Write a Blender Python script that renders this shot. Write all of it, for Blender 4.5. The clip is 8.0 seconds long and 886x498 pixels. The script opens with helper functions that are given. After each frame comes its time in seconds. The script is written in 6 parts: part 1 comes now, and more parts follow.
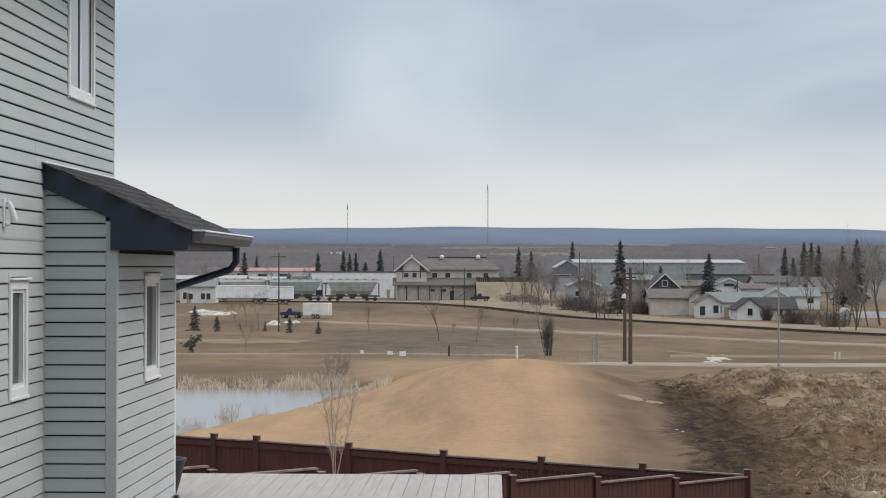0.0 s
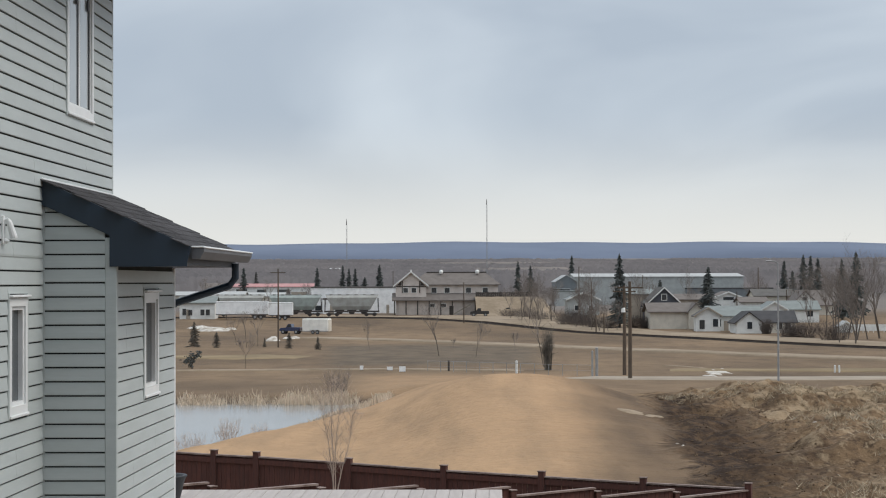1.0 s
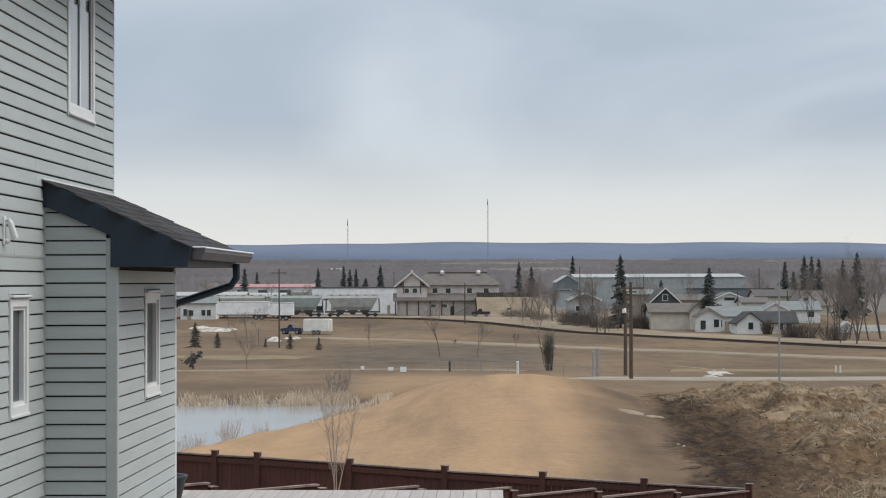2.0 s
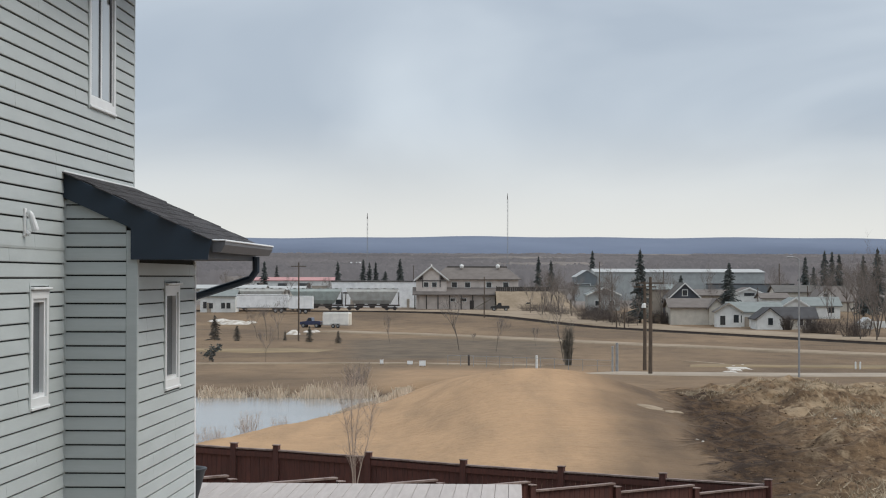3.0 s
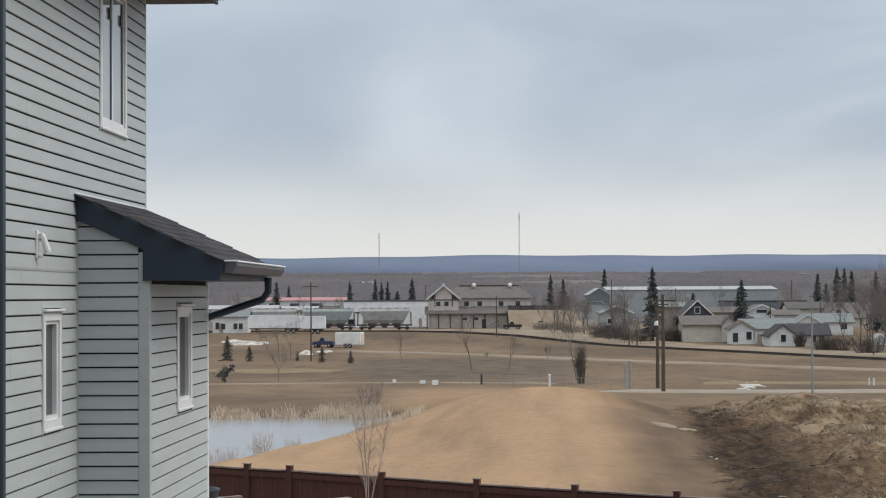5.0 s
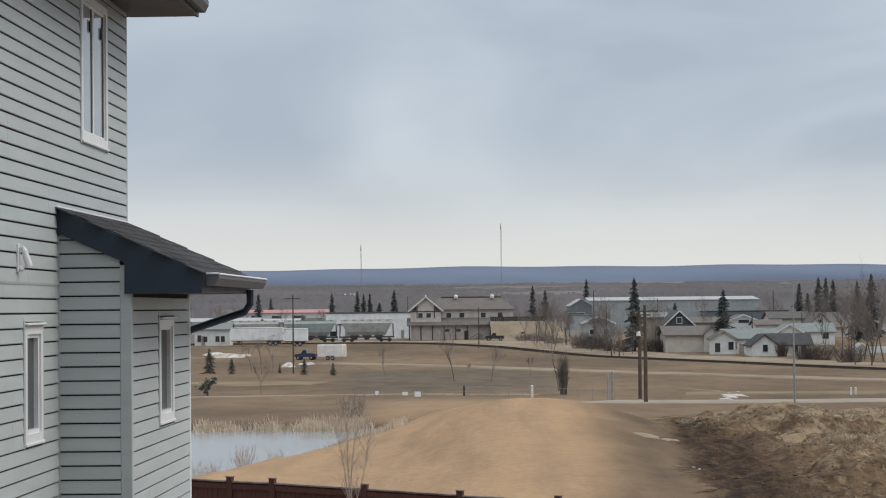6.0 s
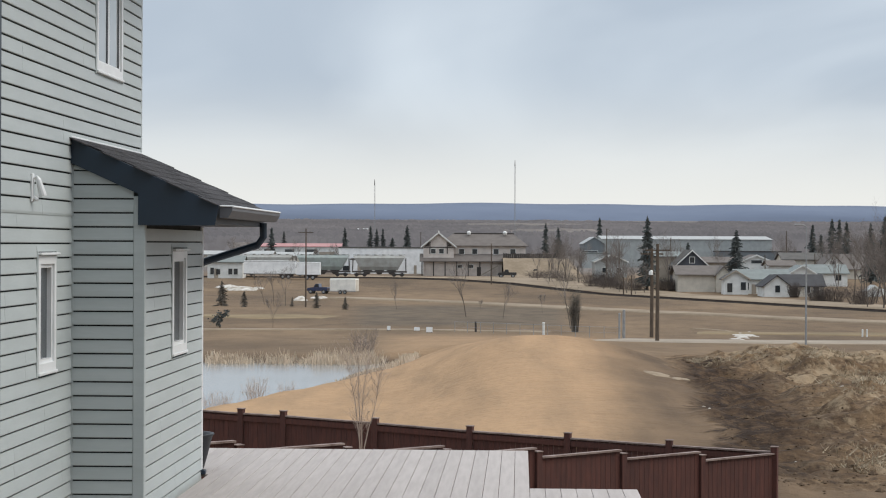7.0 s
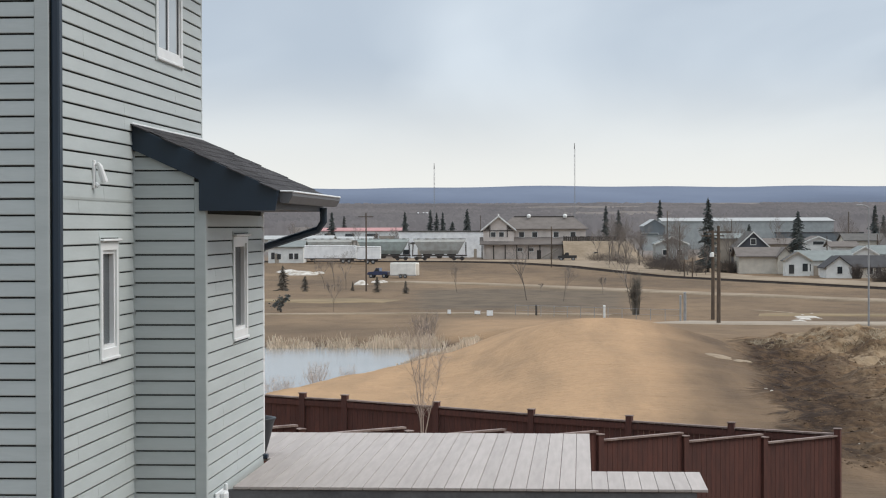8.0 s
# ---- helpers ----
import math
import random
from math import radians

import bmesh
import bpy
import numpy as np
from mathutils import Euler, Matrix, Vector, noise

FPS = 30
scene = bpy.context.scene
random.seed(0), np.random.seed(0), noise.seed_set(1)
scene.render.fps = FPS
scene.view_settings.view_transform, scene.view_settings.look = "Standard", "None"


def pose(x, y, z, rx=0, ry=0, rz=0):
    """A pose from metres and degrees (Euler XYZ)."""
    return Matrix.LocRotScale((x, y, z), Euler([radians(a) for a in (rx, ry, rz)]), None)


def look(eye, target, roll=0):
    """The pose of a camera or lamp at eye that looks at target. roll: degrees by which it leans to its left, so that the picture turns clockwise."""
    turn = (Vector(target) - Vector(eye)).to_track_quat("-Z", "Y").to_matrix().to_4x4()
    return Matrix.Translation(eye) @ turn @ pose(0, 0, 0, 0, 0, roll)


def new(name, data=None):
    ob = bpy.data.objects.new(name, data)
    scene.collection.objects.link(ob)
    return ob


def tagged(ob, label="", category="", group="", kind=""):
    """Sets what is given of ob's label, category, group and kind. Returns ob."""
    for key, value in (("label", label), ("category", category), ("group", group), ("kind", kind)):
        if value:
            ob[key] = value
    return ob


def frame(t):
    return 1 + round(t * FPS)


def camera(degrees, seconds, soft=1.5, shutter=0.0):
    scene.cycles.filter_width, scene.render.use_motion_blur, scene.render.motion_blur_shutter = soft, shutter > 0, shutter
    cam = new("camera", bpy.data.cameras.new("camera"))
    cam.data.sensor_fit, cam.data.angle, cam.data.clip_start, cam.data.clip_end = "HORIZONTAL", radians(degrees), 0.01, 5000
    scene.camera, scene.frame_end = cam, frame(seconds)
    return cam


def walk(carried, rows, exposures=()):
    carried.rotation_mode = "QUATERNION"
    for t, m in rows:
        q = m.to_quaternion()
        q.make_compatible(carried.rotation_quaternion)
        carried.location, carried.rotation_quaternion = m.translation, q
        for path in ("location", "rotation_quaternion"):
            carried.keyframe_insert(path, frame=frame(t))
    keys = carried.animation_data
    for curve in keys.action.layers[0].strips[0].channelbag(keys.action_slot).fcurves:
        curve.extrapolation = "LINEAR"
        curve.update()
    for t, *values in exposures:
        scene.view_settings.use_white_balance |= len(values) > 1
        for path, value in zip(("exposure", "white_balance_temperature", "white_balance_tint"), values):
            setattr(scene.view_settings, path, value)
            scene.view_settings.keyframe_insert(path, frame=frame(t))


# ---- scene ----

# ---- camera: held at one spot at an upper window, turning only ----
EYE = (0.0, 0.0, 6.6)
TURNS = [  # seconds, yaw to the right, tilt up, roll
    (0, 0.688, 0.549, 0.111),
    (0.5, 0.674, 0.751, -0.028),
    (1, 0.712, 0.983, -0.175),
    (2.5, 0.628, 0.996, -0.123),
    (3, 0.114, 0.822, 0.116),
    (3.5, 0.000, 0.818, -0.001),
    (4, -0.026, 0.798, 0.026),
    (4.5, 0.053, 0.903, 0.166),
    (4.7, -0.137, 1.027, 0.012),
    (5.8, 0.155, 2.202, -0.930),
    (6, 0.300, 1.707, -0.590),
    (6.5, 0.204, 0.550, -0.137),
    (7, -0.091, -0.148, 0.273),
    (7.5, -0.768, -0.499, 0.220),
    (8, -1.828, -0.625, -0.142),
]


def aim(yaw, tilt, roll):
    y, p = radians(yaw), radians(tilt)
    way = Vector((math.sin(y) * math.cos(p), math.cos(y) * math.cos(p), math.sin(p)))
    return look(EYE, Vector(EYE) + way * 10.0, roll)


cam = camera(25.24, 8.0, soft=1.1)
walk(cam, [(t, aim(y, p, r)) for t, y, p, r in TURNS],
     exposures=[(0.0, -0.04), (4.5, -0.04), (5.8, -0.13), (6.1, -0.12), (6.6, 0.0), (7.0, 0.07), (8.0, 0.12)])

# ---- sky, sun ----
world = bpy.data.worlds.new("overcast_sky")
scene.world = world
world.use_nodes = True


def build_sky():
    nt = world.node_tree
    n, l = nt.nodes, nt.links
    n.clear()
    out = n.new("ShaderNodeOutputWorld")
    bg = n.new("ShaderNodeBackground")
    co = n.new("ShaderNodeTexCoord")
    sep = n.new("ShaderNodeSeparateXYZ")
    l.new(co.outputs["Generated"], sep.inputs[0])
    # height in the sky, warped by large soft cloud noise
    mp = n.new("ShaderNodeMapping")
    mp.inputs["Scale"].default_value = (1.0, 1.0, 2.4)
    mp.inputs["Location"].default_value = SKY_SHIFT
    l.new(co.outputs["Generated"], mp.inputs[0])
    big = n.new("ShaderNodeTexNoise")
    big.inputs["Scale"].default_value = 5.5
    big.inputs["Detail"].default_value = 4.0
    big.inputs["Roughness"].default_value = 0.45
    big.inputs["Distortion"].default_value = 0.5
    l.new(mp.outputs[0], big.inputs["Vector"])
    ramp = n.new("ShaderNodeValToRGB")
    e = ramp.color_ramp.elements
    e[0].position, e[0].color = 0.34, (0.425, 0.490, 0.575, 1)
    e[1].position, e[1].color = 0.70, (0.600, 0.665, 0.735, 1)
    l.new(big.outputs["Fac"], ramp.inputs[0])
    # paler band low over the land
    low = n.new("ShaderNodeMapRange")
    low.interpolation_type = "SMOOTHSTEP"
    low.inputs["From Min"].default_value, low.inputs["From Max"].default_value = 0.010, 0.090
    low.inputs["To Min"].default_value, low.inputs["To Max"].default_value = 1.0, 0.0
    l.new(sep.outputs["Z"], low.inputs["Value"])
    pale = n.new("ShaderNodeMix")
    pale.data_type = "RGBA"
    pale.inputs["B"].default_value = (0.775, 0.78, 0.755, 1)
    l.new(low.outputs[0], pale.inputs["Factor"])
    l.new(ramp.outputs[0], pale.inputs["A"])
    # the cloud cover grows brighter towards the zenith
    zen = n.new("ShaderNodeMapRange")
    zen.interpolation_type = "SMOOTHSTEP"
    zen.inputs["From Min"].default_value, zen.inputs["From Max"].default_value = 0.27, 0.92
    zen.inputs["To Min"].default_value, zen.inputs["To Max"].default_value = 0.0, 1.0
    l.new(sep.outputs["Z"], zen.inputs["Value"])
    mul = n.new("ShaderNodeMix")
    mul.data_type, mul.blend_type = "RGBA", "MULTIPLY"
    mul.inputs["Factor"].default_value = 1.0
    l.new(pale.outputs["Result"], mul.inputs["A"])
    warm = n.new("ShaderNodeMix")
    warm.data_type = "RGBA"
    warm.inputs["A"].default_value = (1, 1, 1, 1)
    warm.inputs["B"].default_value = (ZENITH * 1.04, ZENITH, ZENITH * 0.95, 1)
    l.new(zen.outputs[0], warm.inputs["Factor"])
    l.new(warm.outputs["Result"], mul.inputs["B"])
    # a little clear-sky light shines through
    sky = n.new("ShaderNodeTexSky")
    sky.sky_type = "NISHITA"
    sky.sun_disc = False
    sky.sun_elevation, sky.sun_rotation = radians(46), radians(88)
    add = n.new("ShaderNodeMix")
    add.data_type, add.blend_type = "RGBA", "ADD"
    add.inputs["Factor"].default_value = 0.01
    l.new(mul.outputs["Result"], add.inputs["A"])
    l.new(sky.outputs[0], add.inputs["B"])
    l.new(add.outputs["Result"], bg.inputs["Color"])
    bg.inputs["Strength"].default_value = 1.0
    l.new(bg.outputs[0], out.inputs[0])


SKY_SHIFT = (0.35, 0.0, 0.12)
ZENITH = 2.5
build_sky()

sun_data = bpy.data.lights.new("sun", "SUN")
sun_data.energy, sun_data.angle, sun_data.color = 1.6, radians(30), (1.0, 0.93, 0.84)
sun = new("sun", sun_data)
sun.matrix_world = look((83, -4, 86), (0, 0, 0))


# ---- materials ----
def material(name, base, second=None, scale=4.0, rough=0.8, metal=0.0, fine=0.0, bump=0.0, spread=0.5,
             stretch=(1, 1, 1), detail=5.0, per_piece=0.0, bump_scale=None, coat=None):
    """Principled surface: two colours mixed by noise at two sizes, with fine relief."""
    m = bpy.data.materials.new(name)
    m.use_nodes = True
    nt = m.node_tree
    n, l = nt.nodes, nt.links
    p = n["Principled BSDF"]
    p.inputs["Roughness"].default_value, p.inputs["Metallic"].default_value = rough, metal
    if rough >= 0.9:
        p.inputs["Specular IOR Level"].default_value = 0.12
    second = second or tuple(c * 0.8 for c in base)
    co = n.new("ShaderNodeTexCoord")
    mp = n.new("ShaderNodeMapping")
    mp.inputs["Scale"].default_value = stretch
    l.new(co.outputs["Object"], mp.inputs[0])
    a = n.new("ShaderNodeTexNoise")
    a.inputs["Scale"].default_value, a.inputs["Detail"].default_value = scale, detail
    l.new(mp.outputs[0], a.inputs["Vector"])
    b = n.new("ShaderNodeTexNoise")
    b.inputs["Scale"].default_value, b.inputs["Detail"].default_value = scale * 9, 3.0
    l.new(mp.outputs[0], b.inputs["Vector"])
    blend = n.new("ShaderNodeMath")
    blend.operation = "MULTIPLY_ADD"
    l.new(b.outputs["Fac"], blend.inputs[0])
    blend.inputs[1].default_value = fine
    l.new(a.outputs["Fac"], blend.inputs[2])
    ramp = n.new("ShaderNodeMapRange")
    mid = 0.5 + fine * 0.5
    ramp.inputs["From Min"].default_value, ramp.inputs["From Max"].default_value = mid - 0.3 * spread, mid + 0.3 * spread
    l.new(blend.outputs[0], ramp.inputs["Value"])
    last = ramp.outputs[0]
    mix = n.new("ShaderNodeMix")
    mix.data_type = "RGBA"
    mix.inputs["A"].default_value, mix.inputs["B"].default_value = (*base, 1), (*second, 1)
    l.new(last, mix.inputs["Factor"])
    colour = mix.outputs["Result"]
    if per_piece:
        info = n.new("ShaderNodeObjectInfo")
        vary = n.new("ShaderNodeMapRange")
        vary.inputs["To Min"].default_value, vary.inputs["To Max"].default_value = 1 - per_piece, 1 + per_piece
        l.new(info.outputs["Random"], vary.inputs["Value"])
        mul = n.new("ShaderNodeMix")
        mul.data_type, mul.blend_type = "RGBA", "MULTIPLY"
        mul.inputs["Factor"].default_value = 1.0
        l.new(colour, mul.inputs["A"])
        l.new(vary.outputs[0], mul.inputs["B"])
        colour = mul.outputs["Result"]
    l.new(colour, p.inputs["Base Color"])
    if bump:
        bp = n.new("ShaderNodeBump")
        bp.inputs["Strength"].default_value, bp.inputs["Distance"].default_value = bump, 0.02
        if bump_scale:
            b.inputs["Scale"].default_value = bump_scale
        l.new(b.outputs["Fac"], bp.inputs["Height"])
        l.new(bp.outputs[0], p.inputs["Normal"])
    if coat:
        p.inputs["Coat Weight"].default_value = coat
    return m


def glass_material(name, tint, rough=0.03):
    m = bpy.data.materials.new(name)
    m.use_nodes = True
    p = m.node_tree.nodes["Principled BSDF"]
    p.inputs["Base Color"].default_value = (*tint, 1)
    p.inputs["Roughness"].default_value = rough
    p.inputs["IOR"].default_value = 1.5
    p.inputs["Transmission Weight"].default_value = 0.0
    p.inputs["Specular IOR Level"].default_value = 0.8
    return m


SIDING = material("vinyl_siding", (0.452, 0.492, 0.487), (0.412, 0.450, 0.446), scale=1.3, rough=0.5, fine=0.3, bump=0.05, stretch=(1, 1, 6))
WHITE = material("white_vinyl_trim", (0.78, 0.79, 0.79), (0.70, 0.72, 0.72), scale=3, rough=0.4)
NAVY = material("navy_aluminium", (0.014, 0.029, 0.049), (0.011, 0.023, 0.039), scale=2, rough=0.45, bump=0.03)
GUTTER = material("taupe_gutter", (0.118, 0.120, 0.128), (0.095, 0.096, 0.104), scale=2, rough=0.6)
SOFFIT = material("soffit_navy", (0.055, 0.066, 0.085), (0.042, 0.052, 0.07), scale=3, rough=0.55)
SHINGLE = material("asphalt_shingle", (0.085, 0.082, 0.084), (0.05, 0.048, 0.052), scale=30, rough=0.9, fine=0.8, bump=0.5, per_piece=0.25)
# pale base paints in the sky's reflection together with the blind behind
PALEPANE = glass_material("sky_pale_blind_pane", (0.42, 0.45, 0.46), 0.05)
GLASS = glass_material("window_glass", (0.045, 0.055, 0.06))
BLIND = material("blind", (0.62, 0.64, 0.62), (0.55, 0.57, 0.56), scale=4)
DECKBOARD = material("composite_deck_board", (0.405, 0.362, 0.338), (0.352, 0.312, 0.29), scale=2.5, rough=0.72, fine=0.4, bump=0.1,
                     stretch=(8, 0.6, 8), per_piece=0.06)
DECKRIM = material("weathered_grey_rim", (0.145, 0.145, 0.15), (0.10, 0.10, 0.105), scale=3, rough=0.8, fine=0.5, bump=0.2)
FENCE = material("brown_stained_wood", (0.084, 0.026, 0.017), (0.056, 0.018, 0.013), scale=3, rough=0.75, fine=0.6, bump=0.3,
                 stretch=(6, 6, 0.7), per_piece=0.12)
FENCECAP = material("worn_fence_cap", (0.25, 0.19, 0.165), (0.13, 0.085, 0.07), scale=4, rough=0.8, fine=0.5, per_piece=0.1)
DARKCOVER = material("dark_vinyl_cover", (0.016, 0.019, 0.024), (0.012, 0.014, 0.018), scale=3, rough=0.5, bump=0.15)


# ---- building blocks ----
def mesh_object(name, bm, mat, smooth=False):
    me = bpy.data.meshes.new(name)
    bm.normal_update()
    bm.to_mesh(me)
    bm.free()
    for mm in (mat if isinstance(mat, (list, tuple)) else [mat]):
        me.materials.append(mm)
    if smooth:
        for p in me.polygons:
            p.use_smooth = True
    return new(name, me)


def part(name, bm, mat, parent, label="", smooth=False):
    ob = mesh_object(name, bm, mat, smooth)
    ob.parent = parent
    if label:
        tagged(ob, label)
    return ob


def mesh_data(name, bm, mat):
    me = bpy.data.meshes.new(name)
    bm.normal_update()
    bm.to_mesh(me)
    bm.free()
    me.materials.append(mat)
    return me


def piece(name, me, parent, m=None):
    """One more object on a shared mesh."""
    ob = new(name, me)
    ob.parent = parent
    if m is not None:
        ob.matrix_local = m
    return ob


def add_box(bm, x0, x1, y0, y1, z0, z1, bevel=0.0, m=None):
    vs = [bm.verts.new((x, y, z)) for x in (x0, x1) for y in (y0, y1) for z in (z0, z1)]
    quads = [(0, 1, 3, 2), (4, 6, 7, 5), (0, 4, 5, 1), (2, 3, 7, 6), (0, 2, 6, 4), (1, 5, 7, 3)]
    fs = [bm.faces.new([vs[i] for i in q]) for q in quads]
    if bevel:
        r = bmesh.ops.bevel(bm, geom=list({e for f in fs for e in f.edges}), offset=bevel, segments=1, affect="EDGES", clamp_overlap=True)
        vs = list({v for f in r["faces"] for v in f.verts} | {v for v in vs if v.is_valid})
    if m is not None:
        bmesh.ops.transform(bm, matrix=m, verts=[v for v in vs if v.is_valid])
    return bm


def box(x0, x1, y0, y1, z0, z1, bevel=0.0):
    return add_box(bmesh.new(), x0, x1, y0, y1, z0, z1, bevel)


def add_prism(bm, outline, depth, axis="y", start=0.0):
    """Outline of 2D points drawn out along an axis: outline in xz for 'y', yz for 'x', xy for 'z'."""
    def pt(a, b, d):
        return {"y": (a, d, b), "x": (d, a, b), "z": (a, b, d)}[axis]
    lo = [bm.verts.new(pt(a, b, start)) for a, b in outline]
    hi = [bm.verts.new(pt(a, b, start + depth)) for a, b in outline]
    n = len(outline)
    fs = [bm.faces.new(lo), bm.faces.new(hi[::-1])]
    for i in range(n):
        fs.append(bm.faces.new((lo[i], hi[i], hi[(i + 1) % n], lo[(i + 1) % n])))
    bmesh.ops.recalc_face_normals(bm, faces=fs)
    return bm


def prism(outline, depth, axis="y", start=0.0):
    return add_prism(bmesh.new(), outline, depth, axis, start)


def add_tube(bm, pts, radii, sides=6, cap=True):
    """Tapered tube along points."""
    rings = []
    pts = [Vector(p) for p in pts]
    for i, p in enumerate(pts):
        d = (pts[min(i + 1, len(pts) - 1)] - pts[max(i - 1, 0)]).normalized()
        u = d.cross(Vector((0.31, 0.95, 0.05))).normalized()
        w = d.cross(u)
        r = radii[i] if isinstance(radii, (list, tuple)) else radii
        rings.append([bm.verts.new(p + (u * math.cos(a) + w * math.sin(a)) * r) for a in (2 * math.pi * k / sides for k in range(sides))])
    for a, b in zip(rings, rings[1:]):
        for k in range(sides):
            bm.faces.new((a[k], a[(k + 1) % sides], b[(k + 1) % sides], b[k]))
    if cap:
        bm.faces.new(rings[0])
        bm.faces.new(rings[-1][::-1])
    return bm


def tube(pts, radii, sides=6):
    return add_tube(bmesh.new(), pts, radii, sides)


def thing(name, m, label, category, group=""):
    ob = new(name)
    ob.matrix_world = m
    ob.empty_display_size = 0.2
    return tagged(ob, label, category, group)


def smooth(a, b, x):
    t = np.clip((x - a) / (b - a), 0, 1)
    return t * t * (3 - 2 * t)


# ---- ground ----
WATER = -2.4


def shore(y):
    return -10.6 + (y - 107.0) * 0.20


def wobble(x, y, s, seed=0.0):
    """Cheap layered waves that stand for uneven ground."""
    a = np.sin(x * 1.31 / s + 1.7 * np.sin(y * 0.83 / s + seed)) * np.cos(y * 1.13 / s + 1.3 * np.sin(x * 0.71 / s + seed * 2))
    b = np.sin(x * 2.9 / s + 2.1 * np.cos(y * 2.3 / s + seed)) * np.cos(y * 3.1 / s + seed)
    return 0.7 * a + 0.3 * b


def grain(x, y):
    """Smooth random values on a unit lattice, -1 to 1."""
    i, j = np.floor(x), np.floor(y)
    u, v = x - i, y - j
    u, v = u * u * (3 - 2 * u), v * v * (3 - 2 * v)

    def h(a, b):
        s = np.sin(a * 127.1 + b * 311.7) * 43758.5453
        return (s - np.floor(s)) * 2 - 1
    return (h(i, j) * (1 - u) + h(i + 1, j) * u) * (1 - v) + (h(i, j + 1) * (1 - u) + h(i + 1, j + 1) * u) * v


def rough(x, y):
    """Broken ground: five sizes of lumps, the middle ones ridged."""
    ridge = 0.5 - np.abs(grain(x / 2.6 + 7, y / 3.4))
    return (grain(x / 5.5, y / 7.0) * 0.50 + ridge * 0.62 + grain(x / 1.25, y / 1.5 + 3) * 0.34
            + grain(x / 0.66, y / 0.8) * 0.22 + grain(x / 0.36 + 5, y / 0.42) * 0.12)


def heap_edge(y):
    """The foot of the soil heap towards the mound."""
    return 8.3 + (y - 60) * 0.085


def ground_height(x, y):
    x, y = np.asarray(x, float), np.asarray(y, float)
    z = np.interp(y, [-4000, 10, 24, 36, 46, 58, 120, 150, 200, 300, 380, 440, 560, 700, 1200, 2000, 3000, 3800, 4600],
                  [1.9, 1.9, 1.7, 1.3, 0.1, 0.0, -1.2, -1.8, -2.8, -3.1, -3.0, -1.4, -0.6, 0.6, 6.0, 17.0, 37.5, 53.0, 60.0])
    # grassy mound beyond the back fence
    cx = 4.6 - 0.02 * (y - 100)
    tail = np.clip((y - 100) / 90.0, 0, 1)
    side = np.where(x < cx, np.exp(-(np.abs(x - cx) / (5.5 + 8.0 * np.clip((y - 150) / 50.0, 0, 1))) ** 2.6), np.exp(-((x - cx) / (8.5 + 4.0 * tail)) ** 2))
    crown = np.interp(y, [0, 52, 75, 98, 120, 150, 190, 212], [0, 0, 1.5, 2.88, 2.05, 0.85, 0.15, 0])
    mound = crown * side
    z = z + mound
    # rough heap of stripped soil
    foot = x - heap_edge(y)
    heap = smooth(0.3, 7.0, foot) * (0.42 * smooth(50, 66, y + 1.5 * grain(x / 3, y / 3)) + 0.58 * smooth(58, 100, y)) * (1 - smooth(118, 150, y))
    broken = smooth(-1.2, 1.5, foot) * smooth(47, 58, y) * (1 - smooth(122, 145, y))
    z = z + heap * 1.12 + (0.56 * broken + 0.52 * heap) * rough(x, y)
    # pond basin
    d = np.minimum(np.minimum(shore(y) - x, 147.0 + 0.6 * wobble(x, y, 6.0) - y), y - 66.0)
    k = smooth(-5.0, 3.5, d + 0.5 * wobble(x, y, 2.0, 1.0))
    z = z * (1 - k) + (WATER - 1.2) * k
    return z + 0.05 * wobble(x, y, 3.0, 3.0) * smooth(30, 60, y) * (1 - smooth(150, 165, y))


def zones(x, y):
    """How far each place belongs to the lush tan mound, the bare soil, the shore."""
    mound = smooth(-4.0, 1.5, x - np.minimum(shore(y), -3.5)) * (1 - 0.85 * smooth(-1.2, 3.4, x - 4.9 - (y - 60) * 0.07 + 0.6 * wobble(x, y, 4.0))) * (1 - smooth(10.0, 16.0, x - (y - 80) * 0.06)) * smooth(46, 52, y) * (1 - 0.4 * smooth(118, 152, y) - 0.6 * smooth(190, 212, y))
    soil = smooth(-1.6, 1.6, x - heap_edge(y) + 0.9 * wobble(x, y, 4.0)) * smooth(50, 56, y) * (1 - smooth(135, 150, y))
    foot = x - heap_edge(y)
    straw = smooth(2.5, 8.0, foot) * (0.35 + 0.65 * smooth(70, 105, y)) + 0.5 * smooth(3.0, 5.0, foot) * (1 - smooth(56, 62, y))
    trench = np.exp(-((foot - 1.3 + 0.7 * wobble(x, y, 3.0)) / (2.3 - 0.9 * smooth(70, 100, y))) ** 2) * smooth(50, 56, y) * (1 - smooth(112, 135, y))
    lane = x / np.maximum(y, 1.0)
    ditch = smooth(-0.055, -0.035, lane) * (1 - smooth(0.052, 0.068, lane)) * smooth(222, 236, y + 3 * wobble(x, y, 9.0)) * (1 - smooth(300, 318, y + 4 * wobble(x, y, 11.0)))
    worn = smooth(-1.5, 3.2, x - 4.9 - (y - 60) * 0.07 + 0.6 * wobble(x, y, 4.0)) * smooth(44, 52, y) * (1 - smooth(105, 150, y))
    return mound, soil, straw, worn, trench, ditch


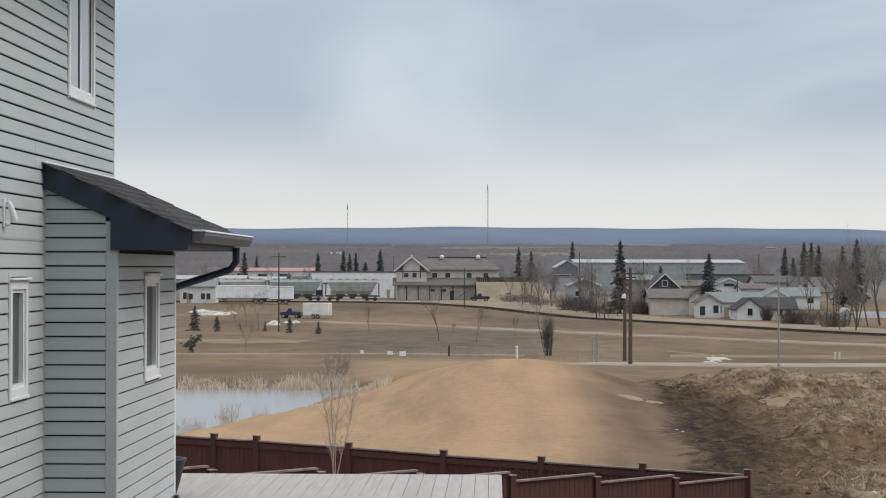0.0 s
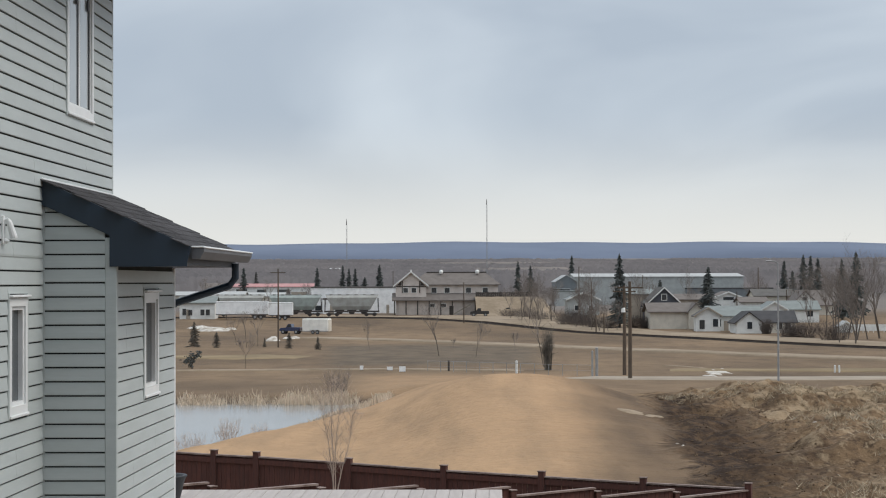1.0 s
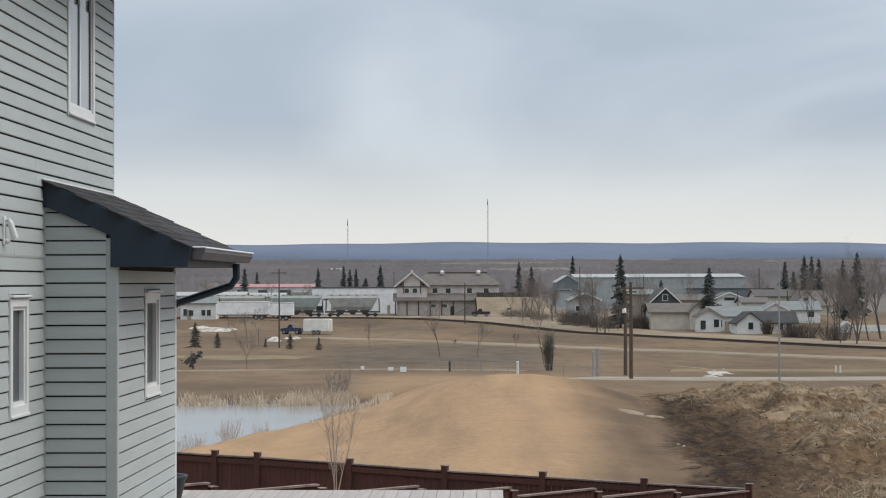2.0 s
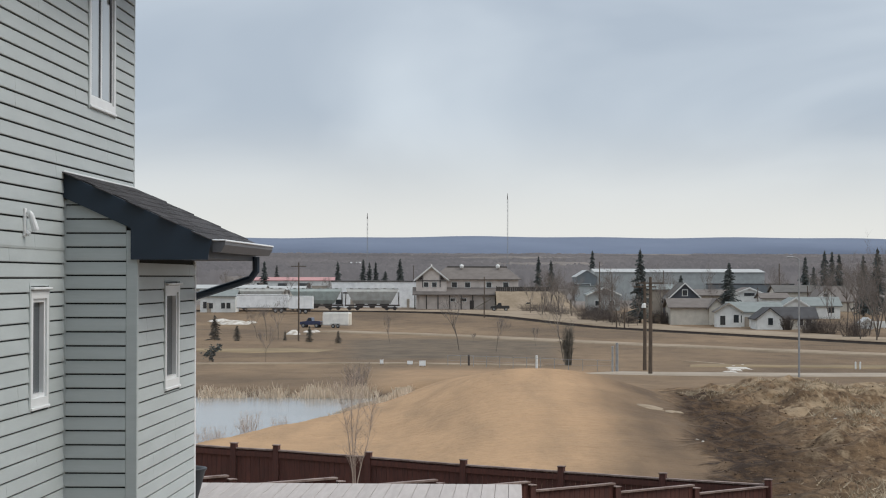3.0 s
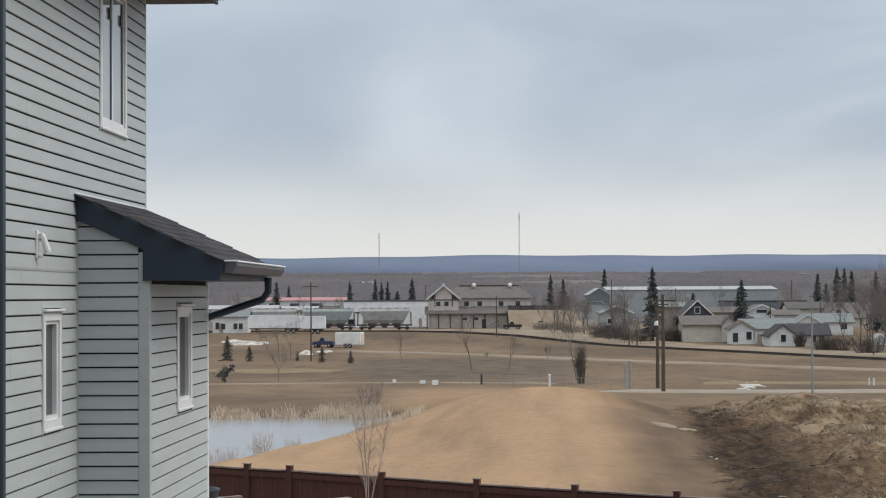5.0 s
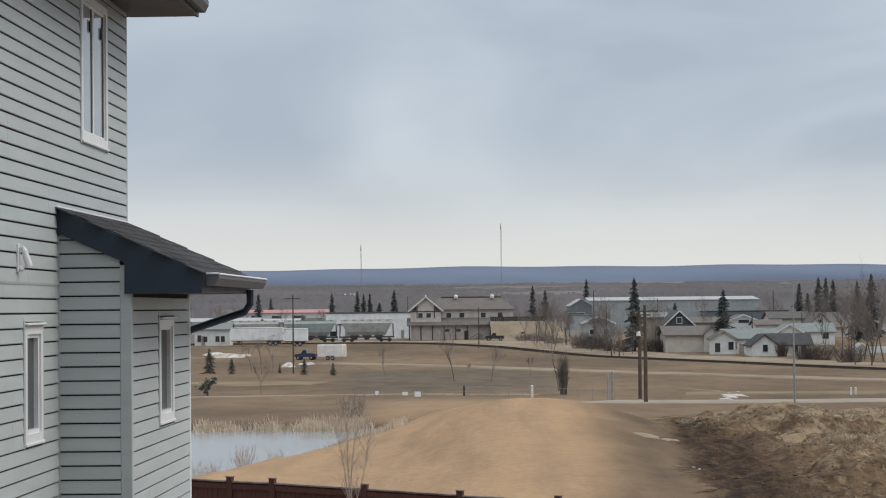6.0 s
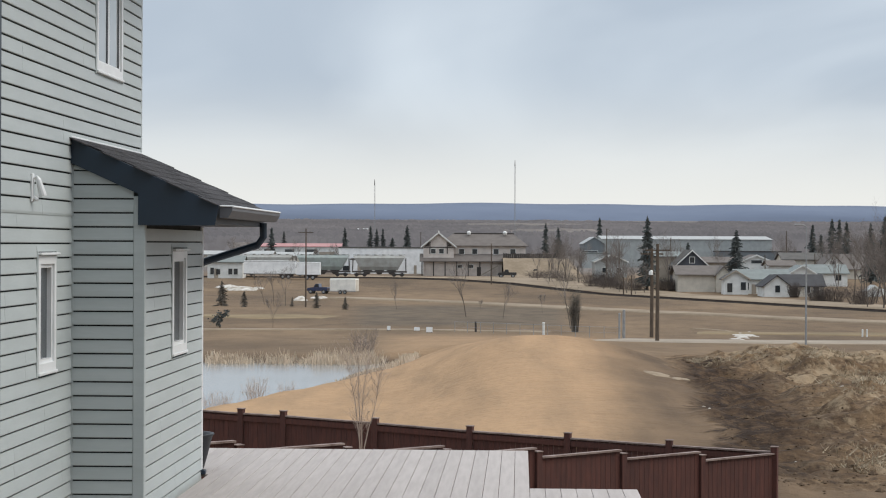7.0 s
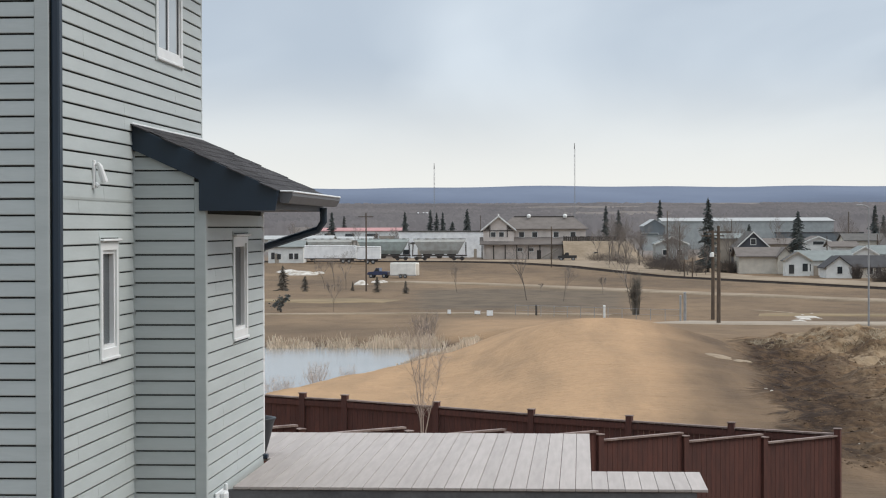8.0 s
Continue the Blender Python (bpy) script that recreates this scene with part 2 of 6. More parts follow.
def ground_material():
    m = bpy.data.materials.new("dry_grass_and_soil")
    m.use_nodes = True
    nt = m.node_tree
    n, l = nt.nodes, nt.links
    p = n["Principled BSDF"]
    p.inputs["Roughness"].default_value = 0.95
    p.inputs["Specular IOR Level"].default_value = 0.15
    co = n.new("ShaderNodeTexCoord")

    def noise_at(scale, detail=5.0, stretch=(1, 1, 1), rough=0.55):
        mp = n.new("ShaderNodeMapping")
        mp.inputs["Scale"].default_value = stretch
        l.new(co.outputs["Object"], mp.inputs[0])
        t = n.new("ShaderNodeTexNoise")
        t.inputs["Scale"].default_value, t.inputs["Detail"].default_value, t.inputs["Roughness"].default_value = scale, detail, rough
        l.new(mp.outputs[0], t.inputs["Vector"])
        return t.outputs["Fac"]

    def spread(v, a, b):
        r = n.new("ShaderNodeMapRange")
        r.inputs["From Min"].default_value, r.inputs["From Max"].default_value = a, b
        l.new(v, r.inputs["Value"])
        return r.outputs[0]

    def mix(f, a, b):
        x = n.new("ShaderNodeMix")
        x.data_type = "RGBA"
        l.new(f, x.inputs["Factor"])
        for key, v in (("A", a), ("B", b)):
            if isinstance(v, tuple):
                x.inputs[key].default_value = (*v, 1)
            else:
                l.new(v, x.inputs[key])
        return x.outputs["Result"]

    def zone(name):
        a = n.new("ShaderNodeAttribute")
        a.attribute_name = name
        return a.outputs["Fac"]

    def calc(op, a, b):
        x = n.new("ShaderNodeMath")
        x.operation = op
        x.use_clamp = True
        for i, v in enumerate((a, b)):
            if isinstance(v, (int, float)):
                x.inputs[i].default_value = v
            else:
                l.new(v, x.inputs[i])
        return x.outputs[0]

    wide = noise_at(0.035, 5, (1, 0.45, 1), 0.6)
    mid = noise_at(0.30, 5, (1, 0.5, 1), 0.6)
    fine = noise_at(4.0, 4)
    field = mix(spread(wide, 0.36, 0.64), FIELD_A, FIELD_B)
    field = mix(calc("MULTIPLY", spread(mid, 0.45, 0.75), 0.6), field, FIELD_C)
    tan = mix(spread(mid, 0.3, 0.7), TAN_A, TAN_B)
    tan = mix(calc("MULTIPLY", spread(fine, 0.4, 0.75), 0.45), tan, TAN_C)
    streak = noise_at(0.45, 5, (1.2, 0.16, 1), 0.6)
    tan = mix(calc("MULTIPLY", spread(streak, 0.45, 0.72), 0.55), tan, TAN_D)
    clump = noise_at(0.9, 6, (1, 1.3, 1), 0.65)
    soil = mix(spread(clump, 0.34, 0.64), SOIL_B, SOIL_D)
    soil = mix(calc("MULTIPLY", spread(noise_at(0.16, 5, (1, 0.5, 1), 0.6), 0.48, 0.66), 0.55), soil, SOIL_A)
    soil = mix(calc("MULTIPLY", spread(noise_at(3.2, 4, (1, 0.7, 1), 0.7), 0.48, 0.64), 0.75), soil, SOIL_A)
    soil = mix(calc("MULTIPLY", spread(noise_at(2.3, 5, (1.3, 0.6, 1), 0.7), 0.54, 0.66), 0.65), soil, SOIL_C)
    dry = noise_at(0.45, 8, (1, 0.8, 1), 0.72)
    soil = mix(calc("MULTIPLY", spread(calc("ADD", dry, calc("MULTIPLY", zone("straw"), 0.13)), 0.56, 0.66), 0.85), soil, SOIL_C)
    soil = mix(calc("MULTIPLY", zone("trench"), 1.1), soil, mix(spread(noise_at(1.6, 6, (1, 0.8, 1), 0.7), 0.44, 0.64), SOIL_A, SOIL_B))
    field = mix(calc("MULTIPLY", zone("ditch"), 0.75), field, mix(spread(mid, 0.35, 0.65), (0.130, 0.104, 0.077), (0.088, 0.071, 0.054)))
    base = mix(calc("ADD", zone("mound"), calc("MULTIPLY", calc("SUBTRACT", mid, 0.5), zone("mound"))), field, tan)
    base = mix(calc("MULTIPLY", zone("worn"), 0.85), base, mix(spread(calc("ADD", calc("MULTIPLY", mid, 0.5), calc("MULTIPLY", streak, 0.5)), 0.40, 0.60), (0.160, 0.107, 0.066), (0.090, 0.062, 0.041)))
    edge = calc("SUBTRACT", calc("ADD", zone("soil"), calc("MULTIPLY", calc("SUBTRACT", clump, 0.4), 1.6)), 0.35)
    edge = calc("MULTIPLY", spread(edge, 0.2, 0.42), spread(zone("soil"), 0.02, 0.3))
    base = mix(edge, base, soil)
    base = mix(zone("mud"), base, (0.085, 0.062, 0.045))
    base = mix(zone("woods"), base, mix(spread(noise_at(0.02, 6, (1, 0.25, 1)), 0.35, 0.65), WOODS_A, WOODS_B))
    l.new(base, p.inputs["Base Color"])
    bp = n.new("ShaderNodeBump")
    bp.inputs["Strength"].default_value, bp.inputs["Distance"].default_value = 0.7, 0.4
    l.new(clump, bp.inputs["Height"])
    l.new(bp.outputs[0], p.inputs["Normal"])
    return m


TAN_D = (0.21, 0.145, 0.09)
FIELD_A, FIELD_B, FIELD_C = (0.208, 0.144, 0.090), (0.117, 0.083, 0.055), (0.075, 0.054, 0.038)
TAN_A, TAN_B, TAN_C = (0.425, 0.275, 0.158), (0.345, 0.222, 0.127), (0.275, 0.176, 0.102)
SOIL_A, SOIL_B, SOIL_C, SOIL_D = (0.028, 0.017, 0.011), (0.090, 0.055, 0.031), (0.285, 0.212, 0.136), (0.222, 0.146, 0.083)
# WOODS tones are raised so the far ground carries distance haze
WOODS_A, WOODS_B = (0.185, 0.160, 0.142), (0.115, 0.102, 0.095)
GROUND = ground_material()


def spaced(dense0, dense1, step, lo, hi, grow=1.12):
    mid = list(np.arange(dense0, dense1 + 1e-6, step))
    s, v, up = step, dense1, []
    while v < hi:
        s *= grow
        v += s
        up.append(min(v, hi))
    s, v, down = step, dense0, []
    while v > lo:
        s *= grow
        v -= s
        down.append(max(v, lo))
    return np.array(down[::-1] + mid + up)


def build_ground():
    wide = spaced(-34, 34, 0.5, -3200, 3200)
    deep = spaced(40, 165, 0.5, -900, 4600, 1.06)
    xs = np.concatenate([wide[wide < 7.9], np.arange(8.0, 27.0, 0.17), wide[wide > 27.1]])
    ys = np.concatenate([deep[deep < 50.9], np.arange(51.0, 118.0, 0.27), deep[deep > 118.1]])
    X, Y = np.meshgrid(xs, ys)
    Z = ground_height(X, Y)
    nx, ny = len(xs), len(ys)
    co = np.stack([X.ravel(), Y.ravel(), Z.ravel()], 1)
    i = np.arange(nx * ny).reshape(ny, nx)
    f = np.stack([i[:-1, :-1].ravel(), i[:-1, 1:].ravel(), i[1:, 1:].ravel(), i[1:, :-1].ravel()], 1)
    me = bpy.data.meshes.new("ground")
    me.from_pydata(co.tolist(), [], f.tolist())
    me.polygons.foreach_set("use_smooth", [True] * len(f))
    mound, soil, straw, worn, trench, ditch = zones(X.ravel(), Y.ravel())
    mud = (1 - smooth(0.05, 0.6, Z.ravel() - WATER)) * (Y.ravel() < 155)
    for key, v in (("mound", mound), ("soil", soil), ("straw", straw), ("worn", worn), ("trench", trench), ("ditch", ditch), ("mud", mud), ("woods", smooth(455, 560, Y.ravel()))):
        me.attributes.new(key, "FLOAT", "POINT").data.foreach_set("value", np.ascontiguousarray(v, dtype=np.float32))
    me.materials.append(GROUND)
    return tagged(new("ground", me), "dry tan grass field with bare soil heaps", "ground", kind="structure")


ground = build_ground()


def put(x, y, up=0.0):
    """A point on the ground."""
    return Vector((x, y, float(ground_height(x, y)) + up))


def build_hills():
    """The long blue ridge on the horizon, a closed low body."""
    xs = np.arange(-3000, 3001, 40.0)
    bm = bmesh.new()
    top = 95.5 + 1.6 * np.sin(xs / 310.0) + 1.4 * np.sin(xs / 121.0 + 1) + 1.0 * np.sin(xs / 47.0) + 3.0 * np.sin(xs / 900.0 + 2)
    lo = [bm.verts.new((x, 4150, 0)) for x in xs]
    fr = [bm.verts.new((x, 4200 + 30 * math.sin(x / 170), 64 + 3 * math.sin(x / 90))) for x in xs]
    hi = [bm.verts.new((x, 4500, t)) for x, t in zip(xs, top)]
    bk = [bm.verts.new((x, 4590, 0)) for x in xs]
    for a, b in ((lo, fr), (fr, hi), (hi, bk)):
        for k in range(len(xs) - 1):
            bm.faces.new((a[k], a[k + 1], b[k + 1], b[k]))
    # the blue is distance haze, put straight into the base colour
    m = material("haze_tinted_ridge", (0.145, 0.172, 0.228), (0.128, 0.152, 0.205), scale=0.008, rough=1.0, spread=0.8, stretch=(1, 1, 4))
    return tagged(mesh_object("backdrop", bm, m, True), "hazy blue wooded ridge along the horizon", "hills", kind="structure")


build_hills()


def build_pond():
    bm = bmesh.new()
    vs = [bm.verts.new((x, y, WATER)) for x, y in ((-120, 62), (3, 62), (3, 150), (-120, 150))]
    bm.faces.new(vs)
    m = material("pond_water", (0.23, 0.235, 0.23), (0.20, 0.205, 0.20), scale=0.2, rough=0.16, bump=0.03, bump_scale=2.0)
    return tagged(mesh_object("water", bm, m), "calm pale pond water reflecting the sky", "pond", kind="structure")


build_pond()


# ---- neighbour's house ----
HOUSE = Matrix.Translation((-3.178, 16.7, 0.0)) @ Matrix.Rotation(radians(-2.14), 4, "Z")
LAP = 0.1188
COURSE = 5.404   # height of one board's lower edge
BACK = 3.05      # rear wall of the house along its own length
FRONT = -2.53   # the wall that faces the camera
BUMP = 0.62      # depth of the side bay


def siding_boards(wall, u0, u1, z_low, z_high, out, holes=(), top=None, pitch=LAP, course=COURSE):
    """One board after another as parts of a wall. u runs along the wall, out turns (u, d, z) into house coordinates."""
    k = math.floor((z_low - course) / pitch)
    while course + k * pitch < z_high - 0.02:
        a, b = max(course + k * pitch, z_low), min(course + (k + 1) * pitch, z_high)
        k += 1
        spans = [(u0, u1 if top is None else min(u1, top((a + b) / 2)))]
        for h0, h1, g0, g1 in holes:
            if a < g1 - 0.02 and b > g0 + 0.02:
                spans = [s for p0, p1 in spans for s in ((p0, min(p1, h0)), (max(p0, h1), p1)) if s[1] - s[0] > 0.015]
        seam = u0 + (u1 - u0) * ((k // 2) * 0.377 % 1.0)
        spans = [s for p0, p1 in spans for s in (((p0, seam - 0.002), (seam + 0.002, p1)) if p1 - p0 > 1.2 and p0 + 0.3 < seam < p1 - 0.3 else ((p0, p1),))]
        pieces = [(p0, p1, a, b) for p0, p1 in spans]
        for h0, h1, g0, g1 in holes:
            if a < g0 - 0.02 and b > g0 + 0.02:
                pieces.append((max(u0, h0), min(u1, h1), a, g0 - 0.012))
            if a < g1 - 0.02 and b > g1 + 0.02:
                pieces.append((max(u0, h0), min(u1, h1), g1 - 0.012, b))
        for p0, p1, a, b in pieces:
            if p1 - p0 < 0.015:
                continue
            bm = bmesh.new()
            # gap under each board bares the dark backing as the lap's shade line
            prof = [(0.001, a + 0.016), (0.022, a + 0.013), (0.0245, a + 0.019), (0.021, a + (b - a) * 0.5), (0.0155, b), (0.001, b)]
            ends = [[bm.verts.new(out(u, d, z)) for d, z in prof] for u in (p0, p1)]
            for i in range(len(prof)):
                j = (i + 1) % len(prof)
                bm.faces.new((ends[0][i], ends[0][j], ends[1][j], ends[1][i]))
            bm.faces.new(ends[0])
            bm.faces.new(ends[1][::-1])
            bmesh.ops.recalc_face_normals(bm, faces=bm.faces[:])
            part("siding_board", bm, SIDING, wall)


WIN_UP = (0.95, 2.03, 8.17, 9.44)
WIN_SIDE = (-1.16, -0.63, 5.60, 6.46)
WIN_BAY = (1.33, 2.03, 5.62, 6.49)
EAVE = 9.60
BAY_TOP = 6.757


def build_house():
    house = thing("house", HOUSE, "two-storey house in pale grey-green vinyl siding with dark navy roof edges", "house")
    # main body, walls with real thickness and openings
    def wall_with_hole(name, u0, u1, z0, z1, hole, to_house):
        bm = bmesh.new()
        cells = [(u0, hole[0], z0, z1), (hole[1], u1, z0, z1), (hole[0], hole[1], z0, hole[2]), (hole[0], hole[1], hole[3], z1)] if hole else [(u0, u1, z0, z1)]
        for a, b, c, d in cells:
            lo, hi = to_house(a, 0.0, c), to_house(b, -0.15, d)
            add_box(bm, min(lo[0], hi[0]), max(lo[0], hi[0]), min(lo[1], hi[1]), max(lo[1], hi[1]), c, d)
        return part(name, bm, SHADE_BACKING, house)

    side = lambda u, d, z: (d, u, z)
    bay = lambda u, d, z: (BUMP + d, u, z)
    face = lambda u, d, z: (u, -d, z)
    front = lambda u, d, z: (u, FRONT - d, z)
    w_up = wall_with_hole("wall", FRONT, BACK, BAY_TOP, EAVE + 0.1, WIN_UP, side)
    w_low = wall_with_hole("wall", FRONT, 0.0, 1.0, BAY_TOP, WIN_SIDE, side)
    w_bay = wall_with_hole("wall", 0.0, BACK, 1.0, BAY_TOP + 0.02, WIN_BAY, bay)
    w_face = part("wall", add_prism(bmesh.new(), [(0.0, 1.0), (BUMP - 0.001, 1.0), (BUMP - 0.001, 7.0), (0.0, 7.3)], 0.15, "y", 0.0), SHADE_BACKING, house)
    w_front = part("wall", box(-7.0, -0.001, FRONT, FRONT + 0.15, 1.0, EAVE + 0.1), SHADE_BACKING, house)
    part("wall", box(-7.0, BUMP - 0.002, BACK - 0.15, BACK, 1.0, BAY_TOP), SIDING, house)
    part("wall", box(-7.0, -0.155, BACK - 0.15, BACK, BAY_TOP + 0.002, EAVE + 0.1), SIDING, house)
    part("wall", box(-7.15, -7.002, FRONT, BACK, 1.0, EAVE + 0.1), SIDING, house)
    # boards
    siding_boards(w_up, FRONT + 0.03, BACK - 0.03, COURSE + 12 * 0.1178, EAVE, side, [(WIN_UP[0] - 0.068, WIN_UP[1] + 0.068, WIN_UP[2] - 0.066, WIN_UP[3] + 0.03)], pitch=0.1178)
    siding_boards(w_low, FRONT + 0.03, -0.005, 3.2, COURSE + 12 * 0.1178, side, [(WIN_SIDE[0] - 0.06, WIN_SIDE[1] + 0.06, WIN_SIDE[2] - 0.066, WIN_SIDE[3] + 0.062)], pitch=0.1178)
    siding_boards(w_bay, 0.05, BACK - 0.05, 3.2, BAY_TOP - 0.02, bay, [(WIN_BAY[0] - 0.06, WIN_BAY[1] + 0.06, WIN_BAY[2] - 0.066, WIN_BAY[3] + 0.062)], pitch=0.1195)
    siding_boards(w_face, 0.035, BUMP - 0.075, 3.2, 7.25, face, top=lambda z: BUMP - 0.075 if z < 7.10 else max(0.0, (7.42 - z) / 0.453), course=COURSE + 0.012)
    siding_boards(w_front, -2.6, -0.12, 3.2, EAVE, front, course=COURSE - 0.024)
    # corner posts and channels
    part("corner_post", box(BUMP - 0.075, BUMP + 0.024, -0.024, 0.055, 3.2, 6.99, 0.006), SIDING, house)
    part("corner_post", box(-0.12, -0.012, FRONT - 0.026, FRONT + 0.03, 3.2, EAVE, 0.006), SIDING, house)
    part("corner_post", box(-0.03, 0.022, BACK - 0.035, BACK + 0.02, BAY_TOP, EAVE, 0.005), SIDING, house)
    part("corner_post", box(BUMP - 0.03, BUMP + 0.024, BACK - 0.05, BACK + 0.02, 4.34, BAY_TOP, 0.005), WHITE, house)
    part("post_foot", box(BUMP - 0.04, BUMP + 0.06, BACK - 0.06, BACK + 0.03, 4.294, 4.338, 0.006), NAVY, house)
    part("inside_channel", box(0.003, 0.034, -0.022, -0.002, 3.2, 7.25), SIDING, house)
    part("downspout", box(0.002, 0.062, FRONT - 0.015, FRONT + 0.085, 3.2, EAVE, 0.012), NAVY, house, "dark navy downspout")
    part("downspout", tube([(BUMP + 0.62, BACK + 0.02, 6.80), (BUMP + 0.62, BACK + 0.03, 6.66), (BUMP + 0.56, BACK + 0.05, 6.58), (BUMP + 0.02, BACK + 0.07, 6.41),
                            (BUMP - 0.05, BACK + 0.07, 6.34), (BUMP - 0.06, BACK + 0.07, 4.36)], 0.038, 8), NAVY, house, "dark navy elbowed downspout")
    # bay roof: slope from the wall down past the bay
    def slope(u):
        return 7.49 - 0.453 * u
    EDGE = 1.24
    roof = part("bay_roof", add_prism(bmesh.new(), [(0.0, slope(0) - 0.03), (0.0, slope(0) - 0.20), (BUMP, slope(BUMP) - 0.20), (BUMP, BAY_TOP + 0.004),
                                                   (EDGE - 0.03, BAY_TOP + 0.004), (EDGE - 0.03, slope(EDGE) - 0.02)], BACK + 0.30, "y", -0.03), SOFFIT, house)
    part("rake_board", add_prism(bmesh.new(), [(0.0, slope(0) - 0.012), (0.0, slope(0) - 0.215), (BUMP - 0.03, slope(BUMP) - 0.20), (BUMP - 0.03, BAY_TOP - 0.012),
                                              (EDGE, BAY_TOP - 0.012), (EDGE + 0.03, slope(EDGE) - 0.012)], 0.025, "y", -0.056), NAVY, house, "navy metal fascia")
    part("flashing", box(0.003, 0.027, -0.06, BACK, slope(0) - 0.01, slope(0) + 0.006, 0.003), WHITE, house, "pale metal wall flashing")
    gm = [(EDGE + 0.03, 6.81), (EDGE + 0.10, 6.81), (EDGE + 0.135, 6.87), (EDGE + 0.135, 6.905), (EDGE + 0.03, 6.905)]
    gutter = part("gutter", add_prism(bmesh.new(), gm, BACK + 0.25, "y", 0.02), GUTTER, house, "taupe metal gutter")
    # white beads stand in for the bright highlight along the gutter's rim
    part("highlight_bead", tube([(EDGE + 0.138, 0.02, 6.907), (EDGE + 0.138, BACK + 0.27, 6.907)], 0.009, 6), WHITE, gutter, "white bead imitating the highlight on the gutter edge")
    part("highlight_bead", tube([(EDGE + 0.03, 0.016, 6.910), (EDGE + 0.138, 0.016, 6.910)], 0.008, 6), WHITE, gutter)
    # bay shingles in courses
    rows_n, length = 9, EDGE / math.cos(math.atan(0.453))
    tab = bmesh.new()
    add_box(tab, -0.163, 0.163, -0.165, 0.0, 0.0, 0.009, 0.0)
    tab_me = mesh_data("shingle", tab, SHINGLE)
    tilt = math.atan(0.453)
    for r in range(rows_n):
        for c in range(11):
            v = -0.04 + 0.165 + c * 0.33 + (0.165 if r % 2 else 0.0) - 0.08
            if v > BACK + 0.22:
                continue
            u = EDGE + 0.02 - (r * length / rows_n) * math.cos(tilt)
            m = Matrix.Translation((u, v, slope(u) - 0.008 + 0.002)) @ Matrix.Rotation(tilt, 4, "Y") @ Matrix.Rotation(radians(-90), 4, "Z") @ Matrix.Rotation(radians(random.uniform(0.8, 1.6)), 4, "X")
            piece("shingle", tab_me, roof, m)
    # main roof
    OV, far = 0.68, BACK + 0.32
    part("roof", add_prism(bmesh.new(), [(OV, EAVE + 0.02), (OV, EAVE + 0.16), (-3.5, EAVE + 2.0), (-7.6, EAVE + 0.16), (-7.6, EAVE + 0.02)], far - FRONT + 0.5, "y", FRONT - 0.5), SHINGLE, house)
    part("soffit", box(0.0, OV - 0.01, FRONT - 0.5, far, EAVE - 0.012, EAVE + 0.018), SOFFIT, house, "navy ribbed soffit")
    part("soffit", box(-7.2, -0.002, BACK + 0.022, far, EAVE - 0.010, EAVE + 0.018), SOFFIT, house)
    part("fascia", box(OV - 0.008, OV + 0.02, FRONT - 0.5, far + 0.01, EAVE - 0.02, EAVE + 0.16), NAVY, house)
    gm = [(OV + 0.022, EAVE + 0.02), (OV + 0.09, EAVE + 0.02), (OV + 0.125, EAVE + 0.09), (OV + 0.125, EAVE + 0.14), (OV + 0.022, EAVE + 0.14)]
    part("gutter", add_prism(bmesh.new(), gm, far - FRONT + 0.48, "y", FRONT - 0.5), GUTTER, house)
    # windows
    def window(x, w, panes, cap):
        v0, v1, z0, z1 = w
        win = part("window", box(x - 0.10, x - 0.06, v0, v1, z0, z1), BLIND, house, "white framed window with pale blind")
        fr = bmesh.new()
        t = 0.035
        add_box(fr, x - 0.05, x + 0.03, v0 - 0.03, v0 + t, z0 - 0.03, z1 + 0.03)
        add_box(fr, x - 0.05, x + 0.03, v1 - t, v1 + 0.03, z0 - 0.03, z1 + 0.03)
        add_box(fr, x - 0.05, x + 0.03, v0 + t, v1 - t, z0 - 0.03, z0 + t)
        add_box(fr, x - 0.05, x + 0.03, v0 + t, v1 - t, z1 - t, z1 + 0.03)
        part("window_frame", fr, WHITE, win)
        n, wide = panes, (v1 - v0 - 2 * t)
        for i in range(n):
            a, b = v0 + t + wide * i / n, v0 + t + wide * (i + 1) / n
            s = bmesh.new()
            k = 0.030
            add_box(s, x - 0.045, x + 0.012, a, a + k, z0 + t, z1 - t)
            add_box(s, x - 0.045, x + 0.012, b - k, b, z0 + t, z1 - t)
            add_box(s, x - 0.045, x + 0.012, a + k, b - k, z0 + t, z0 + t + k)
            add_box(s, x - 0.045, x + 0.012, a + k, b - k, z1 - t - k, z1 - t)
            part("sash", s, WHITE, win)
            pf = x + 0.004 if panes == 2 else x - 0.026
            part("pane", box(pf - 0.006, pf, a + k, b - k, z0 + t + k, z1 - t - k), PALEPANE if panes == 2 else GLASS, win)
            if panes == 2:
                part("gasket", box(x + 0.005, x + 0.009, b - k - 0.045, b - k - 0.001, z0 + t + k, z1 - t - k), DARKCOVER, win, "dark reveal beside the sash")
                part("latch", box(x + 0.010, x + 0.022, b - k - 0.12, b - k - 0.05, z1 - t - k - 0.22, z1 - t - k - 0.11, 0.004), GUTTER, win, "grey window latch")
        part("side_channel", box(x + 0.002, x + 0.028, v0 - 0.068, v0 - 0.032, z0 - 0.068, z1 + 0.068), SIDING, win)
        part("side_channel", box(x + 0.002, x + 0.028, v1 + 0.032, v1 + 0.068, z0 - 0.068, z1 + 0.068), SIDING, win)
        part("sill", box(x + 0.002, x + 0.045, v0 - 0.036, v1 + 0.036, z0 - 0.058, z0 - 0.031, 0.006), WHITE, win)
